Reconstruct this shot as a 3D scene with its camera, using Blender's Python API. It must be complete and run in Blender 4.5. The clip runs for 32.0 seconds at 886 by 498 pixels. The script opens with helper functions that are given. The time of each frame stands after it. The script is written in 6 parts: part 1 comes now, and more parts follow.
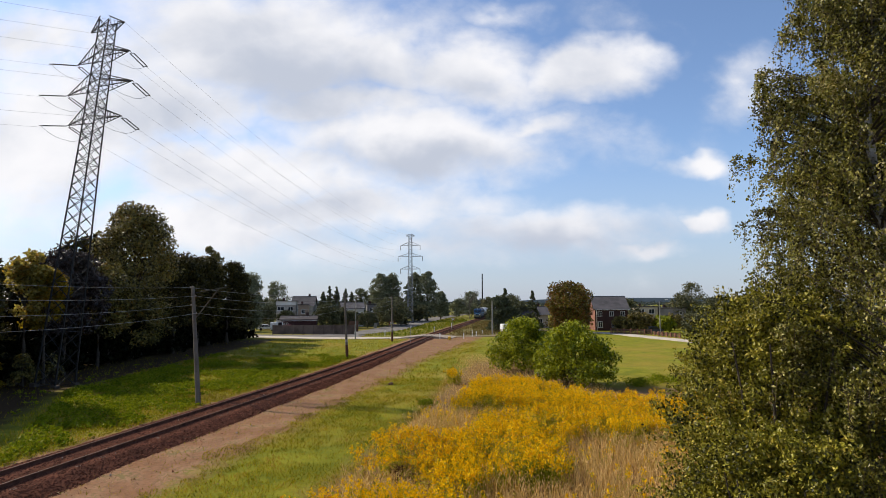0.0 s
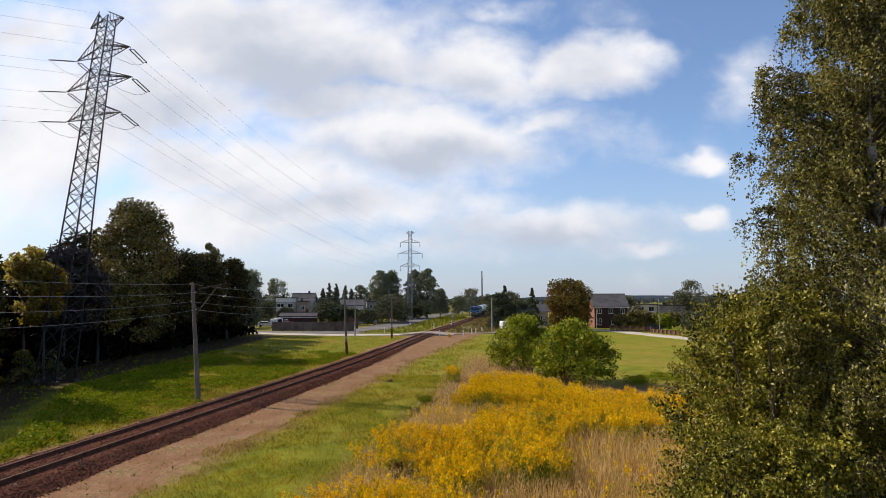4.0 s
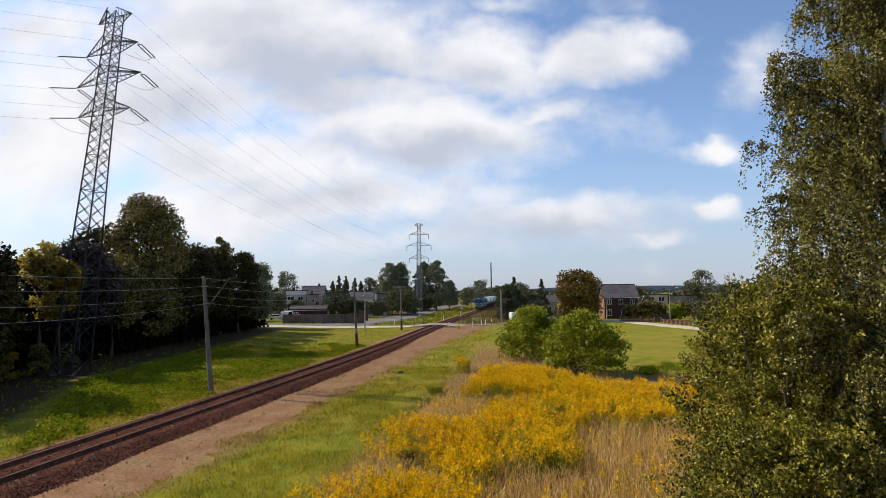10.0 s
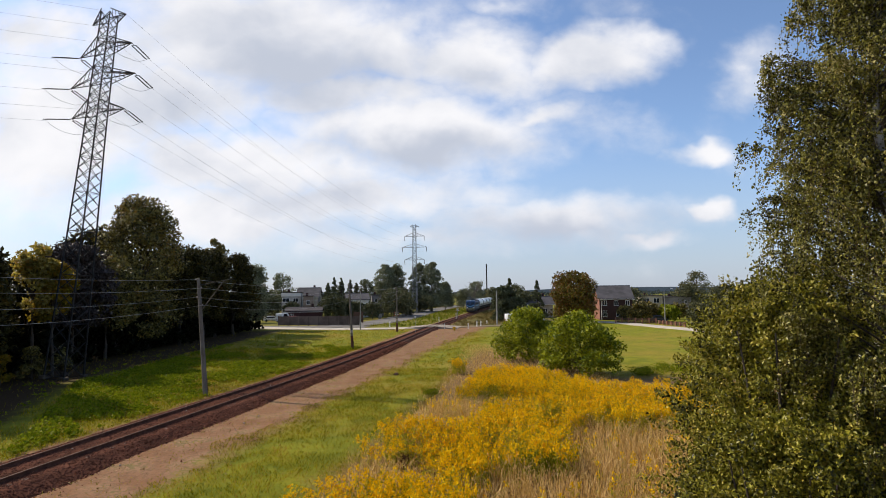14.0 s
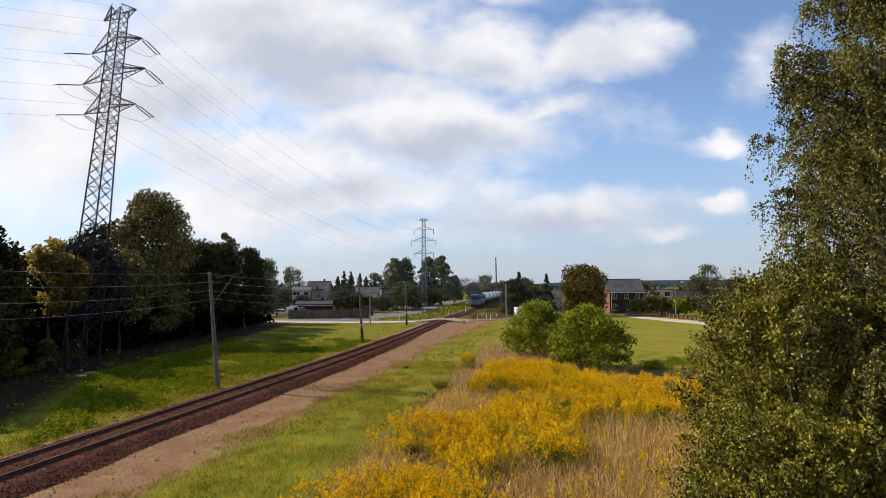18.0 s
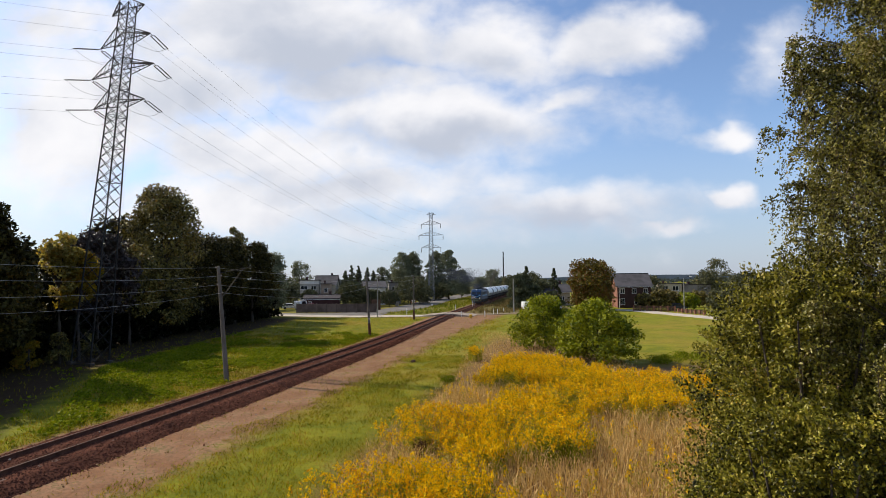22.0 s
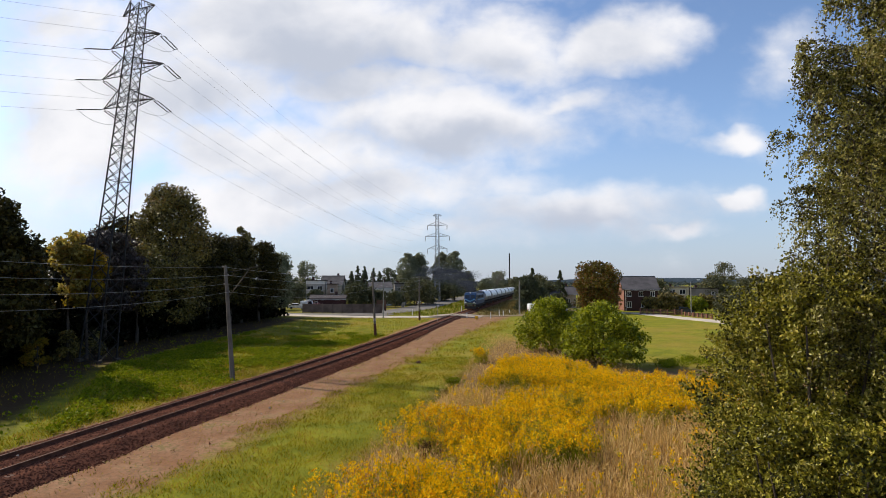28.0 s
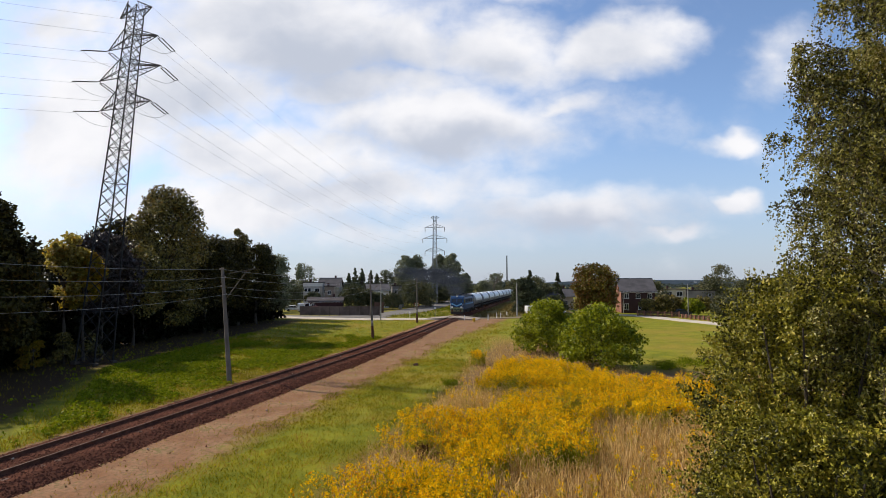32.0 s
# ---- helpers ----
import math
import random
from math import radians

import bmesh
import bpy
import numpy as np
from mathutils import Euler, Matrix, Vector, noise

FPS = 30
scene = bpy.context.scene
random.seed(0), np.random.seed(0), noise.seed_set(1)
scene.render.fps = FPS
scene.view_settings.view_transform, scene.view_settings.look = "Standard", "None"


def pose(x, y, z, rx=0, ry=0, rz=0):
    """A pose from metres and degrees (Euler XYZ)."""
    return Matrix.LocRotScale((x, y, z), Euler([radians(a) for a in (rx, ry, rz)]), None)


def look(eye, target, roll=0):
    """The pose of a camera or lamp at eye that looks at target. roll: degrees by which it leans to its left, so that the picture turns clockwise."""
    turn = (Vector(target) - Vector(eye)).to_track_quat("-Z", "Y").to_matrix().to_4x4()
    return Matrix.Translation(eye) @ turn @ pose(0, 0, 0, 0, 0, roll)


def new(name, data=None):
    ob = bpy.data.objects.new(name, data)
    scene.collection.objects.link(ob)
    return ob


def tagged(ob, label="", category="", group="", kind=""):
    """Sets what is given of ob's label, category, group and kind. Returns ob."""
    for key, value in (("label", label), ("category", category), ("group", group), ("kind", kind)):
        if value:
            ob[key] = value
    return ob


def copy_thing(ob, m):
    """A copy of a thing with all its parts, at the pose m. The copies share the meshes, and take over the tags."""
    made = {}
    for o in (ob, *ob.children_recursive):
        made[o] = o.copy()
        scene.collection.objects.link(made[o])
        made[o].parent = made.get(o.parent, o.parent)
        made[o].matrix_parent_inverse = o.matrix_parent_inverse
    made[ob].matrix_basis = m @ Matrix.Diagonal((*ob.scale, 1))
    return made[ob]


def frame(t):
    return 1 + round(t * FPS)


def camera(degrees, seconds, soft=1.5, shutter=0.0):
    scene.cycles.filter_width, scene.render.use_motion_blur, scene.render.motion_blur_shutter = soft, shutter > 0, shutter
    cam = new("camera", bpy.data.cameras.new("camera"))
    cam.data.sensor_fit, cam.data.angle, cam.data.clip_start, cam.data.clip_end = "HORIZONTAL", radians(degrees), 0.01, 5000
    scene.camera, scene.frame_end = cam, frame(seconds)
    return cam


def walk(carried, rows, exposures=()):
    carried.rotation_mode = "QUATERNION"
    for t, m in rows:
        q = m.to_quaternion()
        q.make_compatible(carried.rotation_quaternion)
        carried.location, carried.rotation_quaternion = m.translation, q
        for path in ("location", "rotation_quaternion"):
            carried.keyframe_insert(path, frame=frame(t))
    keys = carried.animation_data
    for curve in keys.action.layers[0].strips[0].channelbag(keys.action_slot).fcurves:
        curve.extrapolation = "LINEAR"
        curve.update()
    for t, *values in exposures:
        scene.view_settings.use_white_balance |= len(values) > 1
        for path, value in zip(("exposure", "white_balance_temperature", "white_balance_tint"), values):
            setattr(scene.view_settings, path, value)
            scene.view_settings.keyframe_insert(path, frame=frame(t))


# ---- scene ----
# The camera stands on one spot, 6.8 m above the ground, and is held by a slightly restless mount.
cam = camera(79, 32.0, soft=0.75)
EYE_HEIGHT = 6.8
CAMERA_ROWS = (
    (0, 95.738, 0.149, -1.381), (0.5, 95.376, 0.273, -1.459), (1, 95.392, 0.153, -1.580), (1.5, 95.285, 0.117, -1.582),
    (2, 95.433, 0.087, -1.564), (2.5, 95.373, 0.117, -1.506), (3, 95.392, 0.014, -1.530), (3.5, 95.404, 0.036, -1.469),
    (5.5, 95.533, -0.072, -1.282), (6, 95.328, 0.023, -1.210), (6.5, 95.103, 0.107, -1.104), (7, 95.004, 0.193, -0.981),
    (7.5, 94.679, 0.658, -0.681), (8, 94.616, 0.395, -0.816), (8.5, 94.591, 0.353, -0.730), (9, 94.549, 0.432, -0.699),
    (9.5, 94.506, 0.377, -0.590), (10, 94.565, 0.446, -0.434), (10.5, 94.693, 0.366, -0.478), (11, 94.517, 0.402, -0.402),
    (11.5, 94.659, 0.499, -0.248), (12, 94.709, 0.006, -0.070), (12.5, 94.933, 0.301, -0.283), (13, 94.800, 0.256, -0.415),
    (13.5, 94.778, 0.492, -0.738), (14, 94.727, 0.516, -0.905), (14.5, 94.567, 0.438, -0.619), (16.5, 94.455, 0.514, -0.372),
    (17, 94.304, 0.564, 0.043), (17.5, 94.348, 0.451, 0.018), (18, 94.051, 0.562, 0.093), (18.5, 94.075, 0.574, 0.184),
    (19, 94.103, 0.441, 0.026), (19.5, 94.139, 0.594, 0.205), (20, 94.193, 0.703, 0.331), (20.5, 94.232, 0.703, 0.136),
    (21, 94.001, 0.622, 0.327), (21.5, 93.677, 0.587, 0.545), (22, 93.447, 0.517, 0.861), (22.5, 93.442, 0.464, 1.033),
    (23, 93.084, 0.387, 1.302), (23.5, 93.280, 0.520, 1.384), (24, 93.437, 0.342, 1.387), (24.5, 93.668, 0.254, 1.259),
    (25, 93.629, 0.243, 1.373), (25.5, 93.570, 0.185, 1.329), (27.5, 93.476, 0.084, 1.476), (28, 93.585, 0.000, 1.489),
    (28.5, 93.840, 0.034, 1.477), (29, 93.955, 0.097, 1.441), (29.5, 94.061, 0.134, 1.374), (30, 93.830, 0.226, 1.540),
    (30.5, 93.903, 0.267, 1.776), (31, 94.068, 0.225, 1.632), (31.5, 94.149, -0.001, 1.153), (32, 93.813, 0.013, 1.223),
)
walk(cam, [(t, pose(0, 0, EYE_HEIGHT, rx, ry, rz)) for t, rx, ry, rz in CAMERA_ROWS])


# ---- node helpers ----
def op(nt, operation, a, b=None, c=None, clamp=False):
    """One math node; a, b, c are numbers or sockets."""
    node = nt.nodes.new("ShaderNodeMath")
    node.operation, node.use_clamp = operation, clamp
    for slot, value in zip(node.inputs, (a, b, c)):
        if value is None:
            continue
        if isinstance(value, (int, float)):
            slot.default_value = value
        else:
            nt.links.new(value, slot)
    return node.outputs[0]


def smooth(nt, value, low, high):
    node = nt.nodes.new("ShaderNodeMapRange")
    node.interpolation_type = "SMOOTHSTEP"
    nt.links.new(value, node.inputs[0])
    node.inputs[1].default_value, node.inputs[2].default_value = low, high
    return node.outputs[0]


def mix(nt, factor, a, b, blend="MIX"):
    node = nt.nodes.new("ShaderNodeMix")
    node.data_type, node.blend_type = "RGBA", blend
    for slot, value in ((node.inputs[0], factor), (node.inputs[6], a), (node.inputs[7], b)):
        if isinstance(value, (int, float)):
            slot.default_value = value
        elif isinstance(value, tuple):
            slot.default_value = (*value, 1)
        else:
            nt.links.new(value, slot)
    return node.outputs[2]


def noise_at(nt, vector, scale, detail=4.0, rough=0.55, warp=0.0):
    node = nt.nodes.new("ShaderNodeTexNoise")
    node.inputs["Scale"].default_value, node.inputs["Detail"].default_value = scale, detail
    node.inputs["Roughness"].default_value, node.inputs["Distortion"].default_value = rough, warp
    if vector is not None:
        nt.links.new(vector, node.inputs["Vector"])
    return node.outputs[0]


# ---- world: blue September sky with broken cumulus ----
SUN_TO = Vector((-0.755, 0.315, 0.64)).normalized()
world = bpy.data.worlds.new("sky")
scene.world = world
world.use_nodes = True
nt = world.node_tree
nt.nodes.clear()
sky = nt.nodes.new("ShaderNodeTexSky")
sky.sky_type, sky.sun_disc = "NISHITA", False
sky.sun_elevation = math.asin(SUN_TO.z)
sky.sun_rotation = math.atan2(SUN_TO.x, SUN_TO.y)
sky.air_density, sky.dust_density, sky.ozone_density = 1.0, 0.6, 3.0
where = nt.nodes.new("ShaderNodeTexCoord").outputs["Generated"]
split = nt.nodes.new("ShaderNodeSeparateXYZ")
nt.links.new(where, split.inputs[0])
ahead = op(nt, "MAXIMUM", op(nt, "ABSOLUTE", split.outputs[1]), 0.05)
across, rise = op(nt, "DIVIDE", split.outputs[0], ahead), op(nt, "DIVIDE", split.outputs[2], ahead)
flat = nt.nodes.new("ShaderNodeCombineXYZ")
nt.links.new(across, flat.inputs[0])
nt.links.new(op(nt, "MULTIPLY", rise, 1.35), flat.inputs[1])
billow = noise_at(nt, flat.outputs[0], 4.2, 7, 0.5, 0.15)
fine = noise_at(nt, flat.outputs[0], 13.0, 6, 0.58, 0.2)
# ragged outlines: the banks are bent by two slow noises
bend_u = noise_at(nt, flat.outputs[0], 5.5, 4, 0.5)
shifted = nt.nodes.new("ShaderNodeVectorMath")
shifted.operation = "ADD"
shifted.inputs[1].default_value = (7.3, 3.1, 5.7)
nt.links.new(flat.outputs[0], shifted.inputs[0])
bend_v = noise_at(nt, shifted.outputs[0], 6.5, 4, 0.5)
bent_u = op(nt, "MULTIPLY_ADD", op(nt, "SUBTRACT", bend_u, 0.5), 0.22, across)
bent_v = op(nt, "MULTIPLY_ADD", op(nt, "SUBTRACT", bend_v, 0.5), 0.12, rise)


def bank_field(banks, u, v):
    """The strongest of several soft ellipses: centre across and up, half width, half height, weight."""
    field = 0.0
    for cx, cy, rx, ry, weight in banks:
        ax = op(nt, "DIVIDE", op(nt, "SUBTRACT", u, cx), rx)
        ay = op(nt, "DIVIDE", op(nt, "SUBTRACT", v, cy), ry)
        near = op(nt, "SQRT", op(nt, "ADD", op(nt, "MULTIPLY", ax, ax), op(nt, "MULTIPLY", ay, ay)))
        field = op(nt, "MAXIMUM", field, op(nt, "MULTIPLY", op(nt, "SUBTRACT", 1.55, near), weight * 0.6))
    return field


BANKS = (
    (-0.36, 0.489, 0.36, 0.135, 1.00), (-0.50, 0.378, 0.20, 0.083, 0.95), (-0.08, 0.461, 0.11, 0.084, 0.95), (0.08, 0.443, 0.17, 0.080, 0.95),
    (0.29, 0.449, 0.13, 0.054, 0.95), (0.13, 0.557, 0.09, 0.025, 0.55), (-0.02, 0.305, 0.31, 0.078, 1.00), (0.20, 0.337, 0.11, 0.027, 0.75),
    (-0.31, 0.246, 0.25, 0.076, 1.00), (-0.18, 0.181, 0.32, 0.048, 0.85), (-0.46, 0.151, 0.27, 0.064, 0.90), (-0.72, 0.313, 0.18, 0.174, 0.95),
    (-0.76, 0.501, 0.12, 0.067, 0.85), (-0.14, 0.375, 0.28, 0.045, 0.80), (0.24, 0.138, 0.26, 0.046, 0.80), (-0.01, 0.105, 0.27, 0.037, 0.55), (0.52, 0.150, 0.05, 0.023, 1.00),
    (0.40, 0.097, 0.10, 0.016, 0.72), (0.52, 0.272, 0.05, 0.021, 0.74), (0.62, 0.431, 0.08, 0.068, 0.58),
)
BELLIES = (
    (-0.25, 0.427, 0.23, 0.067, 1.00), (-0.50, 0.362, 0.14, 0.055, 0.70), (-0.44, 0.500, 0.17, 0.056, 0.50), (0.00, 0.270, 0.20, 0.036, 1.05),
    (-0.22, 0.187, 0.12, 0.034, 0.80), (0.09, 0.410, 0.12, 0.031, 0.45), (0.30, 0.409, 0.10, 0.025, 0.35), (0.26, 0.112, 0.30, 0.040, 0.85),
    (-0.14, 0.133, 0.16, 0.021, 0.30),
)
cover = bank_field(BANKS, bent_u, bent_v)
dense = op(nt, "ADD", op(nt, "ADD", cover, op(nt, "MULTIPLY", billow, 1.0)), op(nt, "MULTIPLY", fine, 0.38))
puff = op(nt, "MULTIPLY", smooth(nt, dense, 0.70, 1.36), smooth(nt, split.outputs[2], -0.01, 0.05))
shade = noise_at(nt, flat.outputs[0], 5.0, 5, 0.5, 0.2)
depth = op(nt, "ADD", bank_field(BELLIES, bent_u, bent_v), op(nt, "MULTIPLY", op(nt, "SUBTRACT", shade, 0.5), 1.7))
body = mix(nt, smooth(nt, depth, -0.32, 0.92), (7.5, 7.45, 7.65), (4.25, 4.6, 5.4))
haze = mix(nt, op(nt, "MULTIPLY", smooth(nt, rise, 0.34, 0.0), 0.72), mix(nt, 1.0, sky.outputs[0], (1.30, 1.29, 1.34), "MULTIPLY"), (3.15, 3.75, 5.0))
back = nt.nodes.new("ShaderNodeBackground")
back.inputs[1].default_value = 0.13
nt.links.new(mix(nt, puff, haze, body), back.inputs[0])
nt.links.new(back.outputs[0], nt.nodes.new("ShaderNodeOutputWorld").inputs[0])

sun = new("sun", bpy.data.lights.new("sun", "SUN"))
sun.data.energy, sun.data.angle, sun.data.color = 5.6, radians(0.6), (1.0, 0.88, 0.70)
sun.matrix_world = look(SUN_TO * 300, (0, 0, 0))
scene.view_settings.exposure = 0.0


# ---- materials ----
def surface(name, base, rough=0.8, vary=0.25, scale=2.0, fine_scale=30.0, bump=0.15, metal=0.0, second=None, island=0.0, thing=0.0, spec=0.3):
    """A procedural surface: stains at one scale, grain at another, bump, and a change from piece to piece."""
    mat = bpy.data.materials.new(name)
    mat.use_nodes = True
    nt = mat.node_tree
    bsdf = nt.nodes["Principled BSDF"]
    where = nt.nodes.new("ShaderNodeTexCoord").outputs["Object"]
    stain, grain = noise_at(nt, where, scale, 5), noise_at(nt, where, fine_scale, 3)
    second = second or tuple(c * 0.6 for c in base)
    colour = mix(nt, smooth(nt, stain, 0.35, 0.7), base, second)
    light = op(nt, "ADD", 1 - vary, op(nt, "MULTIPLY", grain, 2 * vary))
    if island:
        light = op(nt, "MULTIPLY", light, op(nt, "ADD", 1 - island, op(nt, "MULTIPLY", nt.nodes.new("ShaderNodeNewGeometry").outputs["Random Per Island"], 2 * island)))
    if thing:
        light = op(nt, "MULTIPLY", light, op(nt, "ADD", 1 - thing, op(nt, "MULTIPLY", nt.nodes.new("ShaderNodeObjectInfo").outputs["Random"], 2 * thing)))
    grey = nt.nodes.new("ShaderNodeCombineColor")
    for slot in grey.inputs[:3]:
        nt.links.new(light, slot)
    nt.links.new(mix(nt, 1.0, colour, grey.outputs[0], "MULTIPLY"), bsdf.inputs["Base Color"])
    bsdf.inputs["Roughness"].default_value, bsdf.inputs["Metallic"].default_value = rough, metal
    bsdf.inputs["Specular IOR Level"].default_value = spec
    if bump:
        relief = nt.nodes.new("ShaderNodeBump")
        relief.inputs["Strength"].default_value, relief.inputs["Distance"].default_value = bump, 0.02
        nt.links.new(grain, relief.inputs["Height"])
        nt.links.new(relief.outputs[0], bsdf.inputs["Normal"])
    return mat


def foliage(name, dark, light, tip=None, tip_share=0.0, through_light=0.35, gloss=0.35, patch=0.25):
    """Leaves: every leaf has its own shade, with patches, some sheen and light shining through."""
    mat = bpy.data.materials.new(name)
    mat.use_nodes = True
    nt = mat.node_tree
    nt.nodes.clear()
    geometry = nt.nodes.new("ShaderNodeNewGeometry")
    island = geometry.outputs["Random Per Island"]
    where = nt.nodes.new("ShaderNodeTexCoord").outputs["Object"]
    patches = noise_at(nt, where, patch, 3)
    share = op(nt, "ADD", op(nt, "MULTIPLY", island, 0.6), op(nt, "MULTIPLY", patches, 0.8))
    colour = mix(nt, smooth(nt, share, 0.35, 1.05), dark, light)
    if tip:
        turn = op(nt, "ADD", op(nt, "FRACT", op(nt, "MULTIPLY", island, 7.31)), op(nt, "MULTIPLY", op(nt, "SUBTRACT", patches, 0.5), 1.6))
        colour = mix(nt, smooth(nt, turn, 1 - tip_share, 1.12 - tip_share), colour, tip)
    front = nt.nodes.new("ShaderNodeBsdfPrincipled")
    front.inputs["Roughness"].default_value, front.inputs["Specular IOR Level"].default_value = 0.42, gloss
    nt.links.new(colour, front.inputs["Base Color"])
    shine = nt.nodes.new("ShaderNodeBsdfTranslucent")
    nt.links.new(mix(nt, 1.0, colour, (1.0, 1.0, 0.55), "MULTIPLY"), shine.inputs[0])
    both = nt.nodes.new("ShaderNodeMixShader")
    both.inputs[0].default_value = through_light
    nt.links.new(front.outputs[0], both.inputs[1])
    nt.links.new(shine.outputs[0], both.inputs[2])
    nt.links.new(both.outputs[0], nt.nodes.new("ShaderNodeOutputMaterial").inputs[0])
    return mat


# The track runs away to the right of the view in a nearly straight line.
def track_x(y):
    return -20.0 + 0.18 * y + 1.2 * math.exp(-(((y - 60.0) / 32.0) ** 2))


def ground_material():
    mat = bpy.data.materials.new("meadow_soil")
    mat.use_nodes = True
    nt = mat.node_tree
    bsdf = nt.nodes["Principled BSDF"]
    place = nt.nodes.new("ShaderNodeNewGeometry").outputs["Position"]
    split = nt.nodes.new("ShaderNodeSeparateXYZ")
    nt.links.new(place, split.inputs[0])
    x, y = split.outputs[0], split.outputs[1]
    hump = op(nt, "DIVIDE", op(nt, "SUBTRACT", y, 60.0), 32.0)
    bend = op(nt, "MULTIPLY", op(nt, "EXPONENT", op(nt, "MULTIPLY", op(nt, "MULTIPLY", hump, hump), -1.0)), 1.2)
    off = op(nt, "SUBTRACT", x, op(nt, "ADD", op(nt, "MULTIPLY_ADD", y, 0.18, -20.0), bend))
    wide, mid, small = noise_at(nt, place, 0.09, 4), noise_at(nt, place, 0.55, 5, 0.6), noise_at(nt, place, 6.0, 6, 0.65)
    wobble = op(nt, "ADD", op(nt, "MULTIPLY", op(nt, "SUBTRACT", mid, 0.5), 3.0), op(nt, "MULTIPLY", op(nt, "SUBTRACT", small, 0.5), 1.6))
    grass = mix(nt, smooth(nt, mid, 0.3, 0.7), (0.125, 0.138, 0.008), (0.22, 0.21, 0.012))
    grass = mix(nt, op(nt, "MULTIPLY", smooth(nt, wide, 0.44, 0.66), 0.75), grass, (0.27, 0.19, 0.03))
    grass = mix(nt, op(nt, "MULTIPLY", smooth(nt, small, 0.45, 0.75), 0.6), grass, (0.08, 0.10, 0.012))
    dirt = mix(nt, smooth(nt, mid, 0.35, 0.68), (0.225, 0.112, 0.054), (0.295, 0.170, 0.096))
    dirt = mix(nt, op(nt, "MULTIPLY", smooth(nt, small, 0.4, 0.72), 0.75), dirt, (0.14, 0.085, 0.05))
    dirt = mix(nt, op(nt, "MULTIPLY", smooth(nt, op(nt, "ADD", mid, small), 1.06, 1.24), 0.55), dirt, (0.13, 0.13, 0.035))
    straw = mix(nt, smooth(nt, mid, 0.3, 0.7), (0.24, 0.135, 0.06), (0.16, 0.095, 0.04))
    straw = mix(nt, op(nt, "MULTIPLY", smooth(nt, small, 0.4, 0.7), 0.6), straw, (0.09, 0.07, 0.02))
    # the worn strip of earth beside the ballast, wider close to the crossing
    edge = op(nt, "ADD", off, wobble)
    spread = op(nt, "MULTIPLY", smooth(nt, y, 62.0, 108.0), 4.2)
    far_edge = op(nt, "SUBTRACT", edge, spread)
    strip = op(nt, "MULTIPLY", op(nt, "MULTIPLY", smooth(nt, edge, 1.2, 2.0), smooth(nt, far_edge, 7.2, 5.4)), smooth(nt, op(nt, "ADD", y, wobble), 128.0, 112.0))
    left = op(nt, "MULTIPLY", smooth(nt, edge, -3.4, -2.6), smooth(nt, edge, 2.6, 1.6))
    earth = op(nt, "MAXIMUM", strip, left)
    colour = mix(nt, earth, grass, dirt)
    # rough dry ground under the tall weeds
    weeds = op(nt, "MULTIPLY", smooth(nt, edge, 11.0, 13.0), op(nt, "MULTIPLY", smooth(nt, op(nt, "ADD", y, op(nt, "MULTIPLY", wobble, 2.0)), 72.0, 58.0), smooth(nt, op(nt, "ADD", x, wobble), 15.5, 11.5)))
    near = smooth(nt, op(nt, "ADD", y, wobble), 46.0, 42.0)
    colour = mix(nt, op(nt, "MAXIMUM", weeds, op(nt, "MULTIPLY", near, smooth(nt, edge, 11.0, 13.0))), colour, straw)
    # coarse dry verge along the line beyond the crossing
    verge = op(nt, "MULTIPLY", smooth(nt, op(nt, "ADD", y, op(nt, "MULTIPLY", wobble, 3.0)), 108.0, 118.0), op(nt, "MULTIPLY", smooth(nt, edge, 1.0, 3.0), smooth(nt, op(nt, "ADD", x, op(nt, "MULTIPLY", wobble, 2.0)), 36.0, 28.0)))
    bank = op(nt, "MULTIPLY", op(nt, "MULTIPLY", smooth(nt, y, 106.0, 116.0), smooth(nt, edge, -1.0, -3.0)), smooth(nt, op(nt, "ADD", mid, small), 0.8, 1.15))
    coarse = mix(nt, smooth(nt, op(nt, "ADD", mid, small), 0.75, 1.2), (0.17, 0.125, 0.055), (0.10, 0.095, 0.03))
    colour = mix(nt, op(nt, "MAXIMUM", op(nt, "MULTIPLY", verge, 0.9), op(nt, "MULTIPLY", bank, 0.7)), colour, coarse)
    # bare forest floor, its dark colour also run out for the trees' shade
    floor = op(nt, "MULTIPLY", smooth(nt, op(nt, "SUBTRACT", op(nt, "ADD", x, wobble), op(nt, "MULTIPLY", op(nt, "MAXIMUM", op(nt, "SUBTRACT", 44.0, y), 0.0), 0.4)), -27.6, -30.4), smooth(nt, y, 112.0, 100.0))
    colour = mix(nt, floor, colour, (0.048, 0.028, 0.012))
    nt.links.new(colour, bsdf.inputs["Base Color"])
    bsdf.inputs["Roughness"].default_value, bsdf.inputs["Specular IOR Level"].default_value = 0.95, 0.1
    relief = nt.nodes.new("ShaderNodeBump")
    relief.inputs["Strength"].default_value, relief.inputs["Distance"].default_value = 0.6, 0.12
    nt.links.new(small, relief.inputs["Height"])
    nt.links.new(relief.outputs[0], bsdf.inputs["Normal"])
    return mat


